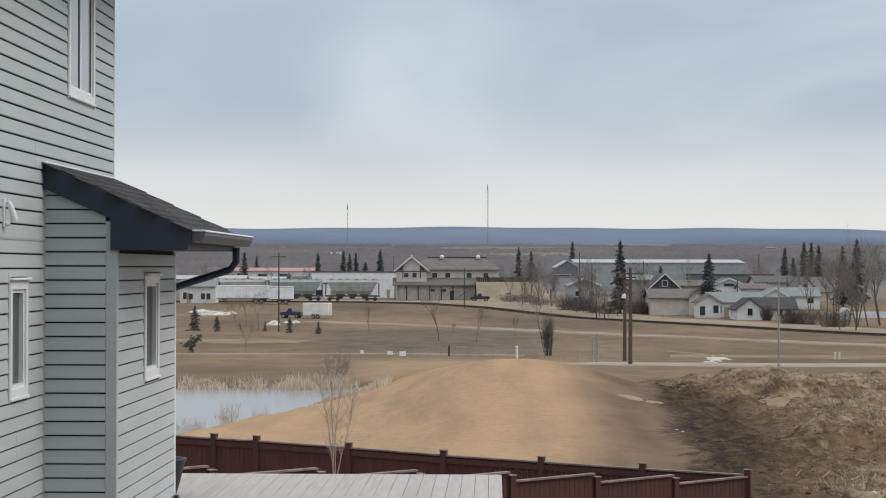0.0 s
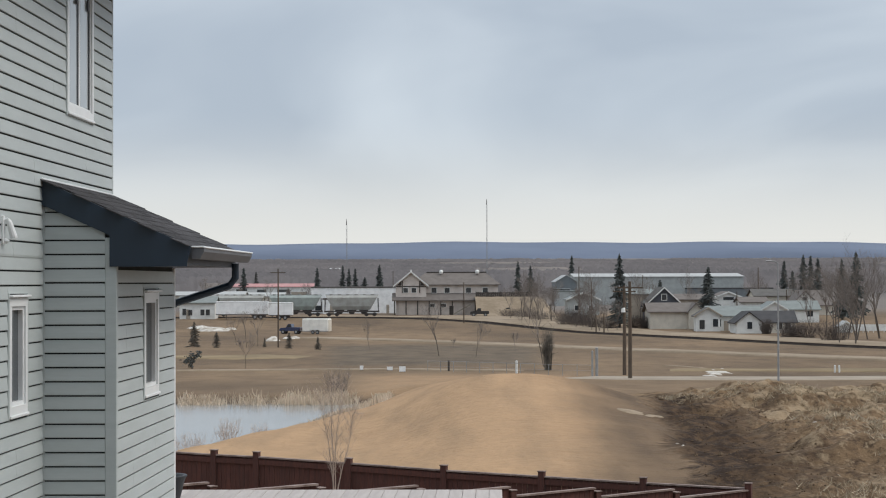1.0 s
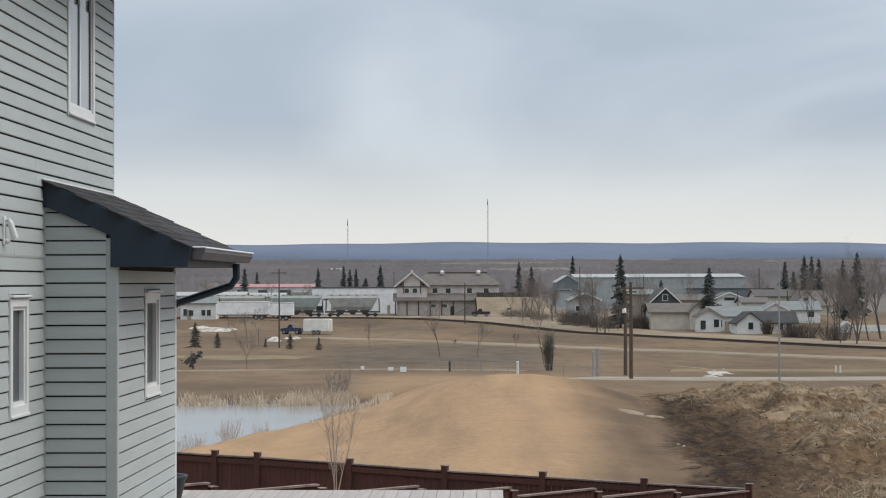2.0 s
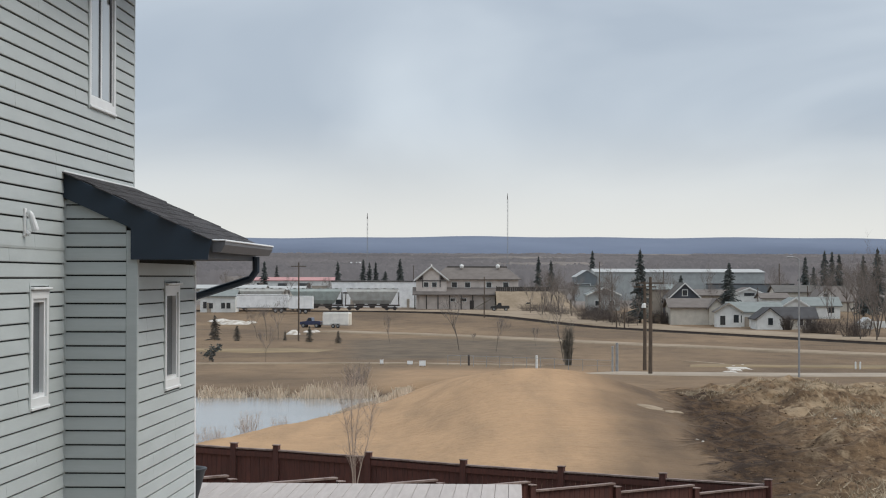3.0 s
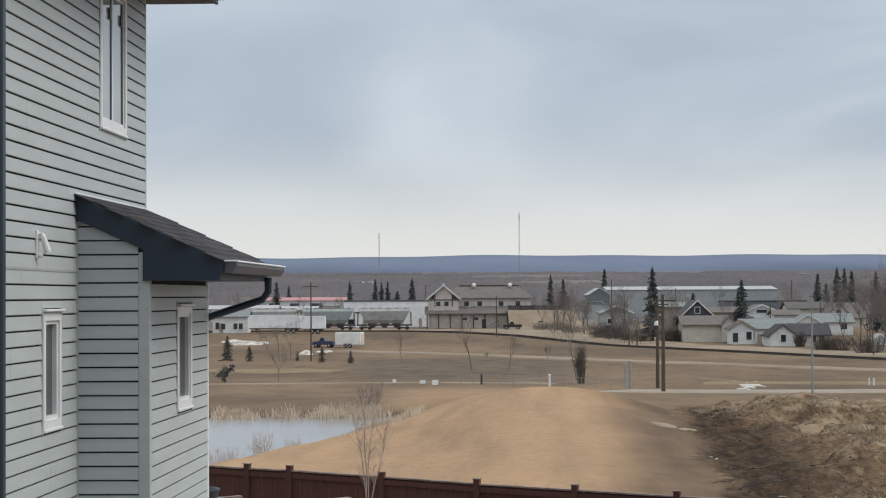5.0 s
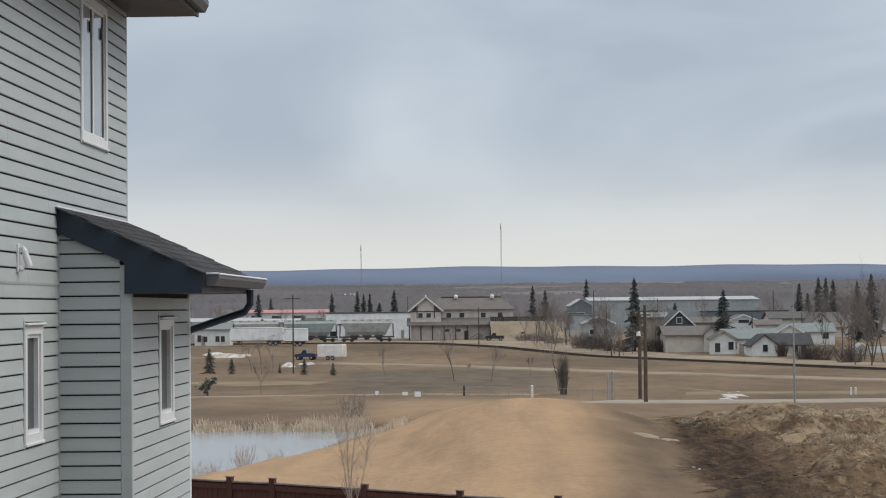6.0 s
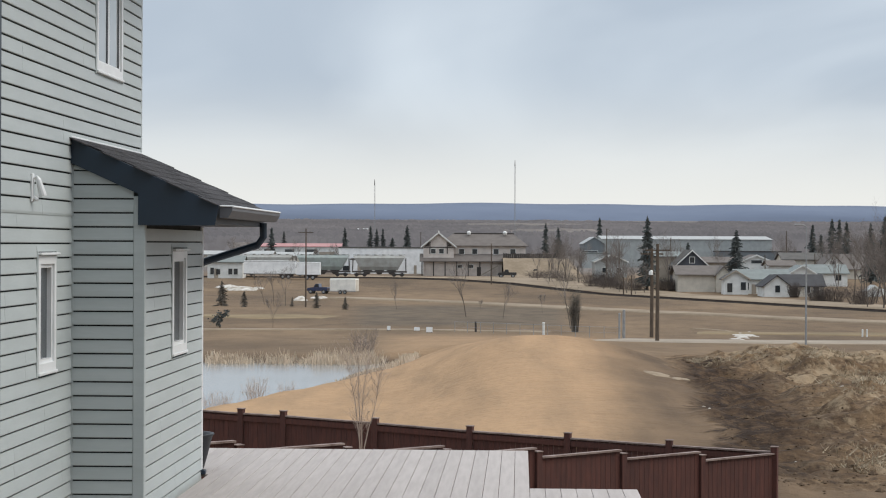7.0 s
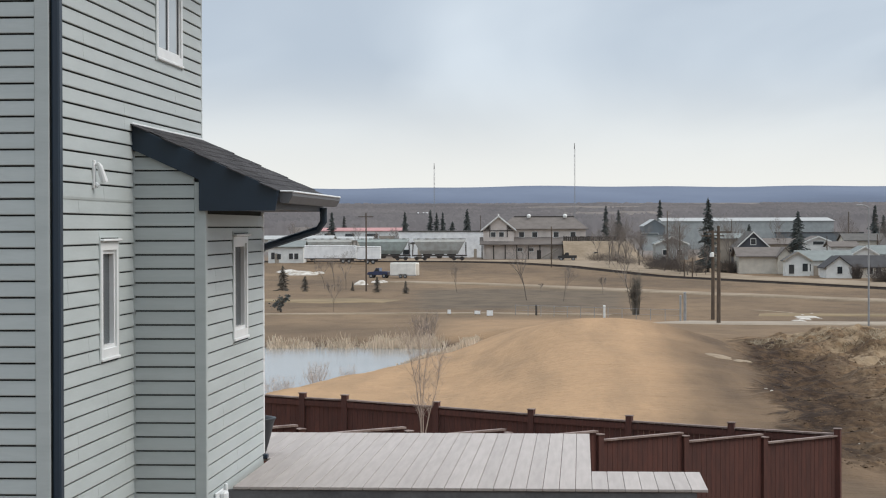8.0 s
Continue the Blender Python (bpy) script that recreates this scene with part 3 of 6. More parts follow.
        if cap:
            part("head_cap", box(x + 0.002, x + 0.06, v0 - 0.04, v1 + 0.05, z1 + 0.034, z1 + 0.056, 0.006), WHITE, win)
    window(0.0, WIN_UP, 2, False)
    window(0.0, WIN_SIDE, 1, True)
    window(BUMP, WIN_BAY, 1, True)
    return house


# near-black wall body: its colour deepens the shade lines between boards
SHADE_BACKING = material("lap_shade_backing", (0.05, 0.055, 0.055), (0.04, 0.045, 0.045), scale=3, rough=0.9)
house = build_house()


def build_own_house():
    """The house in whose upper window the camera is held, unseen: plain walls, sized to shade the gap between the two.
    """
    own = thing("own_house", Matrix.Identity(4), "plain dark house wall, unseen behind the viewpoint, shading the gap", "house")
    # extent and dark colour chosen to block sky and bounce on the bay face
    part("wall", box(-2.2, 26.0, -9.0, -0.5, 1.5, 10.2), material("dark_shade_wall", (0.13, 0.11, 0.095), scale=1.0), own)
    part("roof", add_prism(bmesh.new(), [(-2.7, 10.2), (26.5, 10.2), (11.9, 13.5)], 9.4, "y", -9.5), SHINGLE, own)


build_own_house()


def build_spot():
    m = HOUSE @ Matrix.Translation((0.018, -1.40, 7.02))
    lamp = thing("security_light", m, "white wall-mounted security spotlight on the siding", "light")
    part("back_plate", box(0.0, 0.02, -0.03, 0.03, -0.11, 0.11, 0.005), WHITE, lamp)
    part("arm", tube([(0.02, 0.0, 0.075), (0.05, 0.0, 0.085)], 0.012, 8), WHITE, lamp)
    part("head", tube([(0.045, 0.0, 0.085), (0.055, 0.005, 0.06), (0.085, 0.02, -0.05), (0.088, 0.022, -0.065)], [0.012, 0.022, 0.030, 0.028], 10), WHITE, lamp)
    part("sensor", tube([(0.02, 0.0, -0.075), (0.05, 0.0, -0.095)], [0.02, 0.018], 8), WHITE, lamp)


build_spot()

# ---- deck behind the house ----
DECK_TOP = 4.29
DECK_NEAR, DECK_NOTCH, DECK_FAR = 0.93, 2.15, 5.57
DECK_LEFT, DECK_STEP, DECK_RIGHT = BUMP + 0.03, 3.90, 4.84


def build_deck():
    deck = thing("deck", HOUSE, "raised deck of pale grey composite boards", "deck")
    pitch = 0.1455
    n = int((DECK_RIGHT - DECK_LEFT) / pitch)
    for i in range(-5, n + 1):
        u = DECK_STEP + pitch * (i - 22)
        v0 = DECK_NEAR if u >= DECK_LEFT - 0.01 else BACK + 0.04
        v1 = DECK_FAR if u < DECK_STEP - 0.05 else DECK_NOTCH
        if u + pitch > DECK_RIGHT + 0.08 or u < -0.6:
            continue
        a = max(u, DECK_LEFT) if v0 == DECK_NEAR else u
        bm = box(a + 0.0018, u + pitch - 0.0018, v0 - 0.02, v1 + 0.02, DECK_TOP - 0.026, DECK_TOP, 0.003)
        part("deck_board", bm, DECKBOARD, deck)
    part("rim_board", box(DECK_LEFT, DECK_RIGHT - 0.02, DECK_NEAR, DECK_NEAR + 0.04, DECK_TOP - 0.27, DECK_TOP - 0.03), DECKRIM, deck, "weathered grey rim board")
    part("rim_board", box(DECK_RIGHT - 0.06, DECK_RIGHT - 0.02, DECK_NEAR + 0.042, DECK_NOTCH, DECK_TOP - 0.27, DECK_TOP - 0.03), DECKRIM, deck)
    part("rim_board", box(DECK_STEP, DECK_RIGHT - 0.062, DECK_NOTCH - 0.04, DECK_NOTCH, DECK_TOP - 0.27, DECK_TOP - 0.03), DECKRIM, deck)
    part("rim_board", box(DECK_STEP - 0.042, DECK_STEP - 0.002, DECK_NOTCH + 0.002, DECK_FAR, DECK_TOP - 0.27, DECK_TOP - 0.03), DECKRIM, deck)
    part("rim_board", box(-0.6, DECK_STEP - 0.044, DECK_FAR - 0.04, DECK_FAR, DECK_TOP - 0.27, DECK_TOP - 0.03), DECKRIM, deck)
    for u in (DECK_LEFT + 0.2, 2.3, DECK_STEP, DECK_RIGHT - 0.3):
        for v in (DECK_NEAR + 0.12, DECK_FAR - 0.15 if u < DECK_STEP - 0.1 else DECK_NOTCH - 0.14):
            part("post", box(u - 0.07, u + 0.07, v - 0.07, v + 0.07, 1.3, DECK_TOP - 0.032, 0.005), DECKRIM, deck)
    return deck


build_deck()


# ---- fences ----
def fence_run(x0, y0, z0, x1, y1, z1, group, height=1.83, first=True, boards=16):
    """One bay of the fence: a post, two rails, boards and a cap, from one post to the next; tops at z0, z1."""
    dx, dy = x1 - x0, y1 - y0
    ln = math.hypot(dx, dy)
    m = Matrix.Translation((x0, y0, 0)) @ Matrix.Rotation(math.atan2(dy, dx), 4, "Z")
    bay = thing("fence_bay", m, "reddish brown stained board fence section with flat cap rail", "fence", group)
    rise = (z1 - z0)
    zt = lambda s: z0 + rise * s / ln
    part("post", box(-0.075, 0.075, -0.075, 0.075, z0 - height - 0.3, z0 + 0.13, 0.008), FENCE, bay)
    part("post_cap", box(-0.09, 0.09, -0.09, 0.09, z0 + 0.132, z0 + 0.155, 0.006), FENCECAP, bay)
    cap = bmesh.new()
    add_prism(cap, [(0.08, zt(0.08)), (ln - 0.08, zt(ln - 0.08)), (ln - 0.08, zt(ln - 0.08) + 0.035), (0.08, zt(0.08) + 0.035)], 0.14, "y", -0.07)
    part("cap_rail", cap, FENCECAP, bay, "sun-bleached cap rail")
    for lo, hi in ((0.17, 0.04), (height - 0.15, height - 0.30)):
        r = bmesh.new()
        add_prism(r, [(0.08, zt(0.08) - lo), (ln - 0.08, zt(ln - 0.08) - lo), (ln - 0.08, zt(ln - 0.08) - hi), (0.08, zt(0.08) - hi)], 0.04, "y", 0.014)
        part("rail", r, FENCE, bay)
    w = (ln - 0.16) / boards
    for i in range(boards):
        s = 0.08 + i * w
        b = bmesh.new()
        add_prism(b, [(s + 0.004, zt(s) - height), (s + w - 0.004, zt(s + w) - height), (s + w - 0.004, zt(s + w) - 0.003), (s + 0.004, zt(s) - 0.003)], 0.022, "y", -0.012)
        part("fence_board", b, FENCE, bay)
    return bay


def build_fences():
    # back fence, from the corner leftwards
    posts = [(7.49, 45.0, 1.88), (5.2, 45.9, 1.93), (2.9, 46.8, 2.00), (0.6, 47.7, 2.07), (-1.72, 48.6, 2.17), (-4.05, 49.5, 2.26), (-5.15, 49.9, 2.28),
             (-7.45, 50.8, 2.36), (-9.75, 51.7, 2.42)]
    for a, b in zip(posts, posts[1:]):
        fence_run(a[0], a[1], a[2], b[0], b[1], b[2], "back fence", boards=max(6, int(math.hypot(b[0] - a[0], b[1] - a[1]) / 0.145)))
    # side fence, stepping up the slope towards the house
    for i in range(8):
        x1, y1 = 7.49 - 1.87 * i, 45.0 - 1.57 * i
        x0, y0 = x1 - 1.87, y1 - 1.57
        z = 1.85 + 0.195 * i
        fence_run(x0, y0, z, x1, y1, z, "side fence")


build_fences()


def build_planter():
    m = HOUSE @ Matrix.Translation((0.44, 3.48, DECK_TOP)) @ Matrix.Diagonal((1.0, 1.0, 0.78, 1.0))
    pot = thing("planter", m, "dark tapered planter pot at the house corner on the deck", "planter")
    prof = [(0.13, 0.0), (0.15, 0.02), (0.19, 0.2), (0.225, 0.38), (0.24, 0.44), (0.255, 0.46), (0.25, 0.475), (0.22, 0.47), (0.20, 0.40)]
    bm = bmesh.new()
    rings = [[bm.verts.new((r * math.cos(2 * math.pi * k / 24), r * math.sin(2 * math.pi * k / 24), z)) for k in range(24)] for r, z in prof]
    for a, b in zip(rings, rings[1:]):
        for k in range(24):
            bm.faces.new((a[k], a[(k + 1) % 24], b[(k + 1) % 24], b[k]))
    bm.faces.new(rings[0][::-1])
    part("pot", bm, DARKCOVER, pot, smooth=True)
    bm = bmesh.new()
    bm.faces.new([bm.verts.new((0.2 * math.cos(2 * math.pi * k / 16), 0.2 * math.sin(2 * math.pi * k / 16), 0.41 + 0.01 * math.sin(k * 2.3))) for k in range(16)])
    part("soil", bm, material("potting_soil", (0.03, 0.022, 0.016), scale=20, rough=1.0), pot)


build_planter()


def build_outlet():
    m = HOUSE @ Matrix.Translation((BUMP + 0.026, 0.52, 4.24))
    box_thing = thing("outlet_box", m, "white outdoor outlet box low on the siding", "outlet")
    part("back_plate", box(0.0, 0.02, -0.22, 0.22, -0.07, 0.07, 0.006), WHITE, box_thing)
    part("cover", box(0.02, 0.075, -0.08, 0.08, -0.06, 0.06, 0.015), WHITE, box_thing)
    part("clip", box(0.02, 0.05, 0.13, 0.18, -0.05, 0.11, 0.008), WHITE, box_thing)
    dome = thing("vent_dome", HOUSE @ Matrix.Translation((BUMP + 0.03, 0.55, 4.05)), "white round vent hood low on the siding", "vent")
    part("hood", tube([(0.0, 0, 0), (0.05, 0, 0.01), (0.13, 0, -0.01), (0.18, 0, -0.05)], [0.12, 0.12, 0.09, 0.03], 14), WHITE, dome)


build_outlet()


# ---- roads, paths and tracks ----
GRAVEL = material("pale_gravel", (0.28, 0.222, 0.162), (0.20, 0.155, 0.108), scale=0.15, rough=0.95, fine=0.5, bump=0.3)
ASPHALT = material("grey_road", (0.32, 0.27, 0.215), (0.25, 0.21, 0.165), scale=0.3, rough=0.9, fine=0.4, bump=0.2)
PALE_SOIL = material("pale_sand", (0.29, 0.23, 0.165), (0.21, 0.16, 0.11), scale=1.0, rough=0.95, fine=0.5)
SNOW = material("old_snow", (0.55, 0.52, 0.47), (0.24, 0.20, 0.155), scale=0.8, rough=0.8, fine=0.4, bump=0.2)


def strip(name, pts, width, mat, lift, label, ragged=0.0, category="road"):
    """A road or path laid on the ground along points, with a little thickness."""
    bm = bmesh.new()
    rows = []
    dense = []
    for (ax, ay), (bx, by) in zip(pts, pts[1:]):
        n = max(2, int(math.hypot(bx - ax, by - ay) / 4.0))
        dense += [(ax + (bx - ax) * i / n, ay + (by - ay) * i / n) for i in range(n)]
    dense.append(pts[-1])
    for i, (x, y) in enumerate(dense):
        a, b = dense[max(i - 1, 0)], dense[min(i + 1, len(dense) - 1)]
        d = Vector((b[0] - a[0], b[1] - a[1])).normalized()
        w = width * (1 + ragged * (noise.noise((x * 0.21, y * 0.21, 3.0))))
        row = []
        for s in (-0.5, -0.47, -0.2, 0.2, 0.47, 0.5):
            px, py = x - d.y * w * s, y + d.x * w * s
            row.append(bm.verts.new((px, py, float(ground_height(px, py)) + (lift if abs(s) < 0.49 and 0 < i < len(dense) - 1 else -0.15))))
        rows.append(row)
    for a, b in zip(rows, rows[1:]):
        for k in range(5):
            bm.faces.new((a[k], b[k], b[k + 1], a[k + 1]))
    bmesh.ops.recalc_face_normals(bm, faces=bm.faces[:])
    return tagged(mesh_object(name, bm, mat, True), label, category, kind="structure")


strip("road", [(12.0, 192), (20, 188), (34, 186), (60, 188), (120, 196)], 9.5, ASPHALT, 0.10, "pale grey gravel road beyond the soil heap")
strip("path", [(-70, 214), (-27, 215), (-5, 217), (14, 212)], 2.6, GRAVEL, 0.10, "narrow pale footpath across the field", 0.3)
strip("path", [(-22.71, 354.8), (1.5, 328.4), (18.7, 303), (39.66, 269), (54.97, 245.4), (65.98, 227.3)], 7.0, GRAVEL, 0.14, "pale gravel track across the fields", 0.25)
strip("road", [(-30.11, 470.5), (-8.4, 459.2), (10.95, 445.8), (35.56, 393.9), (52.31, 354.8), (69.06, 308.3), (80.9, 278.7)], 13.0, GRAVEL, 0.16, "pale gravel street at the edge of the town", 0.15)
strip("yard", [(8.98, 476.3), (22.08, 439), (36.61, 405.5)], 30.0, GRAVEL, 0.10, "pale gravel yard", 0.3)

FIELD_DRY = material("dry_verge", (0.24, 0.18, 0.11), (0.17, 0.13, 0.08), scale=0.2, rough=0.95, fine=0.5)
strip("verge", [(-60, 262), (-22, 258), (-11, 256)], 14.0, FIELD_DRY, 0.07, "pale dry grass verge", 0.5)
strip("verge", [(24, 213), (46, 210), (90, 214)], 7.0, FIELD_DRY, 0.07, "pale dry grass verge beside the road", 0.5)


def lump(name, x, y, rx, ry, h, mat, label, category, seed):
    """A low uneven heap that sits in the ground."""
    bm = bmesh.new()
    rings = []
    base = float(ground_height(x, y))
    for r in (1.0, 0.8, 0.55, 0.28):
        ring = []
        for k in range(18):
            a = 2 * math.pi * k / 18
            wv = 1 + 0.75 * noise.noise((math.cos(a) * 1.7 + seed, math.sin(a) * 1.7, seed * 0.37))
            px, py = x + rx * r * wv * math.cos(a), y + ry * r * wv * math.sin(a)
            top = h * (1 - r * r) * (0.8 + 0.5 * noise.noise((px * 0.9, py * 0.4, seed)))
            ring.append(bm.verts.new((px, py, float(ground_height(px, py)) + (top if r < 1 else -0.06))))
        rings.append(ring)
    for a, b in zip(rings, rings[1:]):
        for k in range(18):
            bm.faces.new((a[k], a[(k + 1) % 18], b[(k + 1) % 18], b[k]))
    bm.faces.new(rings[-1])
    bmesh.ops.recalc_face_normals(bm, faces=bm.faces[:])
    return tagged(mesh_object(name, bm, mat, True), label, category)


for i, (x, y, rx, ry, h) in enumerate([(-40.74, 391.7, 3.47, 3.0, 0.9), (-37.58, 396.2, 1.13, 3.0, 0.6), (-43.97, 400.8, 2.29, 3.0, 0.7), (-24.47, 334.6, 1.245, 3.0, 0.8), (-22.26, 347.8, 1.19, 3.0, 0.5)]):
    lump("snow_pile", x, y, rx, ry, h, SNOW, "dirty melting snow bank on dry grass", "snow", 3.1 + i)


for x, y, rx, ry in ((31.6, 209.5, 1.25, 7.0), (30.4, 203.0, 0.8, 4.0), (29.0, 197.5, 0.8, 2.6), (32.9, 213.5, 0.6, 3.0)):
    lump("snow_patch", x, y, rx, ry, 0.10, SNOW, "wet remnant of snow in a shallow hollow", "snow", x * 0.7)
strip("puddle", [(27.0, 226), (29.0, 223.5), (31.0, 218), (31.6, 212)], 0.7, PALE_SOIL, 0.05, "pale dried runoff channel in the grass", 0.6)
for x, y, rx, ry, h in ((9.0, 84, 0.65, 1.1, 0.10), (9.9, 83, 0.4, 0.8, 0.08)):
    lump("sand_patch", x, y, rx, ry, h, PALE_SOIL, "pale sandy patch on the mound's flank", "sand", x)
for x, y, r in ((9.4, 72, 0.13), (9.2, 69, 0.08), (9.9, 61.5, 0.2), (9.8, 59.0, 0.1), (9.95, 60.3, 0.11), (10.2, 57.5, 0.07), (12.9, 56.0, 0.12), (13.2, 62.0, 0.09), (8.2, 58, 0.07), (14.8, 74, 0.14)):
    lump("stone", x, y, r * 0.7, r * 0.9, r * 0.45, SNOW, "small pale stone or snow remnant on bare soil", "stone", x * 3)


# ---- plants ----
BARK = material("grey_bark", (0.150, 0.125, 0.105), (0.095, 0.08, 0.07), scale=3, rough=0.95, fine=0.4)
# TWIG and DARK_TWIG are lightened to stand in for distance haze
TWIG = material("haze_paled_twigs", (0.235, 0.200, 0.176), (0.160, 0.138, 0.124), scale=2, rough=0.95)
DARK_TWIG = material("haze_paled_shrub_twigs", (0.125, 0.102, 0.090), (0.085, 0.072, 0.066), scale=2, rough=0.95)
PALE_TWIG = material("pale_twigs", (0.47, 0.375, 0.315), (0.36, 0.285, 0.235), scale=2, rough=0.95)
# needle tones include painted haze, paler than the spruces' own green
NEEDLE = material("haze_paled_needles", (0.128, 0.136, 0.128), (0.085, 0.094, 0.091), scale=1.5, rough=0.9, fine=0.5)
STRAW = material("bleached_straw", (0.46, 0.385, 0.28), (0.24, 0.18, 0.115), scale=0.5, rough=0.9, fine=0.7)
DULL_NEEDLE = material("dull_brown_needles", (0.165, 0.145, 0.120), (0.115, 0.104, 0.090), scale=1.5, rough=0.9, fine=0.5)
REED = material("dry_reed", (0.66, 0.55, 0.43), (0.48, 0.38, 0.28), scale=0.7, rough=0.9, fine=0.5)
DRYGRASS = material("dry_grass_blades", (0.40, 0.33, 0.23), (0.22, 0.165, 0.10), scale=0.6, rough=0.9, fine=0.6)


def blade(bm, p, q, w, rnd):
    """A thin flat tapering sliver from p to q."""
    d = q - p
    s = d.cross(Vector((rnd.uniform(-1, 1), rnd.uniform(-1, 1), rnd.uniform(-0.4, 0.4))))
    s = (s.normalized() if s.length > 1e-6 else Vector((1, 0, 0))) * w
    a, b, c, e = bm.verts.new(p - s), bm.verts.new(p + s), bm.verts.new(q + s * 0.3), bm.verts.new(q - s * 0.3)
    bm.faces.new((a, b, c, e))


def spruce(x, y, h, wide=0.17, seed=0, thin=1.0, lean=0.0, up=0.0, label="dark narrow spruce tree", group="spruces", mat=None, twigs=9):
    rnd = random.Random(seed * 7 + int(x * 10))
    wide *= 1.3
    tree = thing("spruce_tree", Matrix.Translation(put(x, y, up - 0.1)), label, "tree", group)
    part("trunk", tube([(0, 0, 0), (lean * 0.5, 0, h * 0.5), (lean, 0, h)], [h * 0.018, h * 0.011, h * 0.002], 6), BARK, tree)
    bm = bmesh.new()
    levels = max(14, int(34 * thin))
    for i in range(levels):
        t = 0.10 + 0.90 * i / levels
        r = wide * h * (1 - t) ** 0.7 * rnd.uniform(0.5, 1.25) + 0.012 * h
        for k in range(twigs):
            a = rnd.uniform(0, 6.283)
            ln = r * rnd.uniform(0.55, 1.1)
            p = Vector((lean * t, 0, h * (t + rnd.uniform(-0.02, 0.02))))
            q = p + Vector((math.cos(a) * ln, math.sin(a) * ln, -ln * rnd.uniform(0.1, 0.55)))
            blade(bm, p, q, h * 0.020, rnd)
            mid = p.lerp(q, 0.6)
            for s in (-1, 1):
                blade(bm, mid, mid + Vector((math.cos(a + s * 0.9), math.sin(a + s * 0.9), -0.35)) * ln * 0.5, h * 0.011, rnd)
    blade(bm, Vector((lean, 0, h * 0.93)), Vector((lean, 0, h * 1.02)), h * 0.006, rnd)
    part("crown", bm, mat or NEEDLE, tree)
    return tree


def branch(bm, p, d, ln, r, depth, rnd, up, fork, sides, least=0.014):
    q = p + d * ln
    mid = p.lerp(q, 0.5) + Vector((rnd.uniform(-1, 1), rnd.uniform(-1, 1), 0)) * ln * 0.05
    add_tube(bm, [p, mid, q], [r, r * 0.8, r * 0.55], sides, False)
    if depth == 0:
        return
    for k in range(fork):
        t = rnd.uniform(0.45, 1.0)
        at = p.lerp(q, t)
        nd = (d + Vector((rnd.uniform(-1, 1), rnd.uniform(-1, 1), rnd.uniform(-0.3, 0.5))) * 0.75 + Vector((0, 0, up))).normalized()
        branch(bm, at, nd, ln * rnd.uniform(0.5, 0.8), max(r * 0.55, least), depth - 1, rnd, up, fork, 3, least)


def bare_tree(x, y, h, seed, stems=1, depth=4, fork=3, spread=0.25, thick=0.012, mat=None, up=0.0, name="bare_tree",
              label="leafless deciduous tree with fine grey twigs", category="tree", group="bare trees", base=-0.1, least=0.009):
    rnd = random.Random(seed)
    mat = mat or TWIG
    tree = thing(name, Matrix.Translation(put(x, y, base)), label, category, group)
    for s in range(stems):
        tk, cr = bmesh.new(), bmesh.new()
        d = Vector((rnd.uniform(-1, 1) * spread, rnd.uniform(-1, 1) * spread, 1)).normalized()
        p = Vector((rnd.uniform(-0.3, 0.3) * (stems > 1) * h * 0.05, rnd.uniform(-0.3, 0.3) * (stems > 1) * h * 0.05, 0))
        top = p + d * h * 0.42
        add_tube(tk, [p, p.lerp(top, 0.5) + Vector((rnd.uniform(-1, 1), 0, 0)) * h * 0.01, top], [h * thick, h * thick * 0.85, h * thick * 0.7], 6)
        part("trunk", tk, BARK if mat is TWIG else mat, tree)
        for k in range(fork + 2):
            nd = (d + Vector((rnd.uniform(-1, 1), rnd.uniform(-1, 1), rnd.uniform(0, 0.6))) * (0.35 + spread)).normalized()
            branch(cr, p.lerp(top, rnd.uniform(0.55, 1.0)), nd, h * rnd.uniform(0.22, 0.36), h * thick * 0.55, depth - 1, rnd, 0.25, fork, 4, least)
        part("crown", cr, mat, tree)
    return tree


def bush(x, y, h, w, seed, mat, label, n=90, base=0.0, name="bush", group=""):
    """A leafless thicket: many thin stems from one foot."""
    rnd = random.Random(seed)
    ob = thing(name, Matrix.Translation(put(x, y, base - 0.05)), label, "bush", group)
    bm = bmesh.new()
    for i in range(n):
        a, r = rnd.uniform(0, 6.283), rnd.random() ** 0.6
        p = Vector((math.cos(a) * r * w * 0.35, math.sin(a) * r * w * 0.35, 0))
        q = p + Vector((math.cos(a) * r * w * 0.2 + rnd.uniform(-0.22, 0.22) * w, math.sin(a) * r * w * 0.2 + rnd.uniform(-0.2, 0.2) * w, h * rnd.uniform(0.35, 1.0)))
        m = p.lerp(q, 0.5) + Vector((rnd.uniform(-1, 1), rnd.uniform(-1, 1), 0)) * w * 0.06
        add_tube(bm, [p, m, q], [h * 0.0055, h * 0.004, h * 0.0018], 3, False)
        for j in range(7):
            s = m.lerp(q, rnd.random())
            add_tube(bm, [s, s + Vector((rnd.uniform(-1, 1), rnd.uniform(-1, 1), rnd.uniform(0.2, 1.2))) * h * 0.14], [h * 0.003, h * 0.0012], 3, False)
    part("thicket", bm, mat, ob)
    return ob


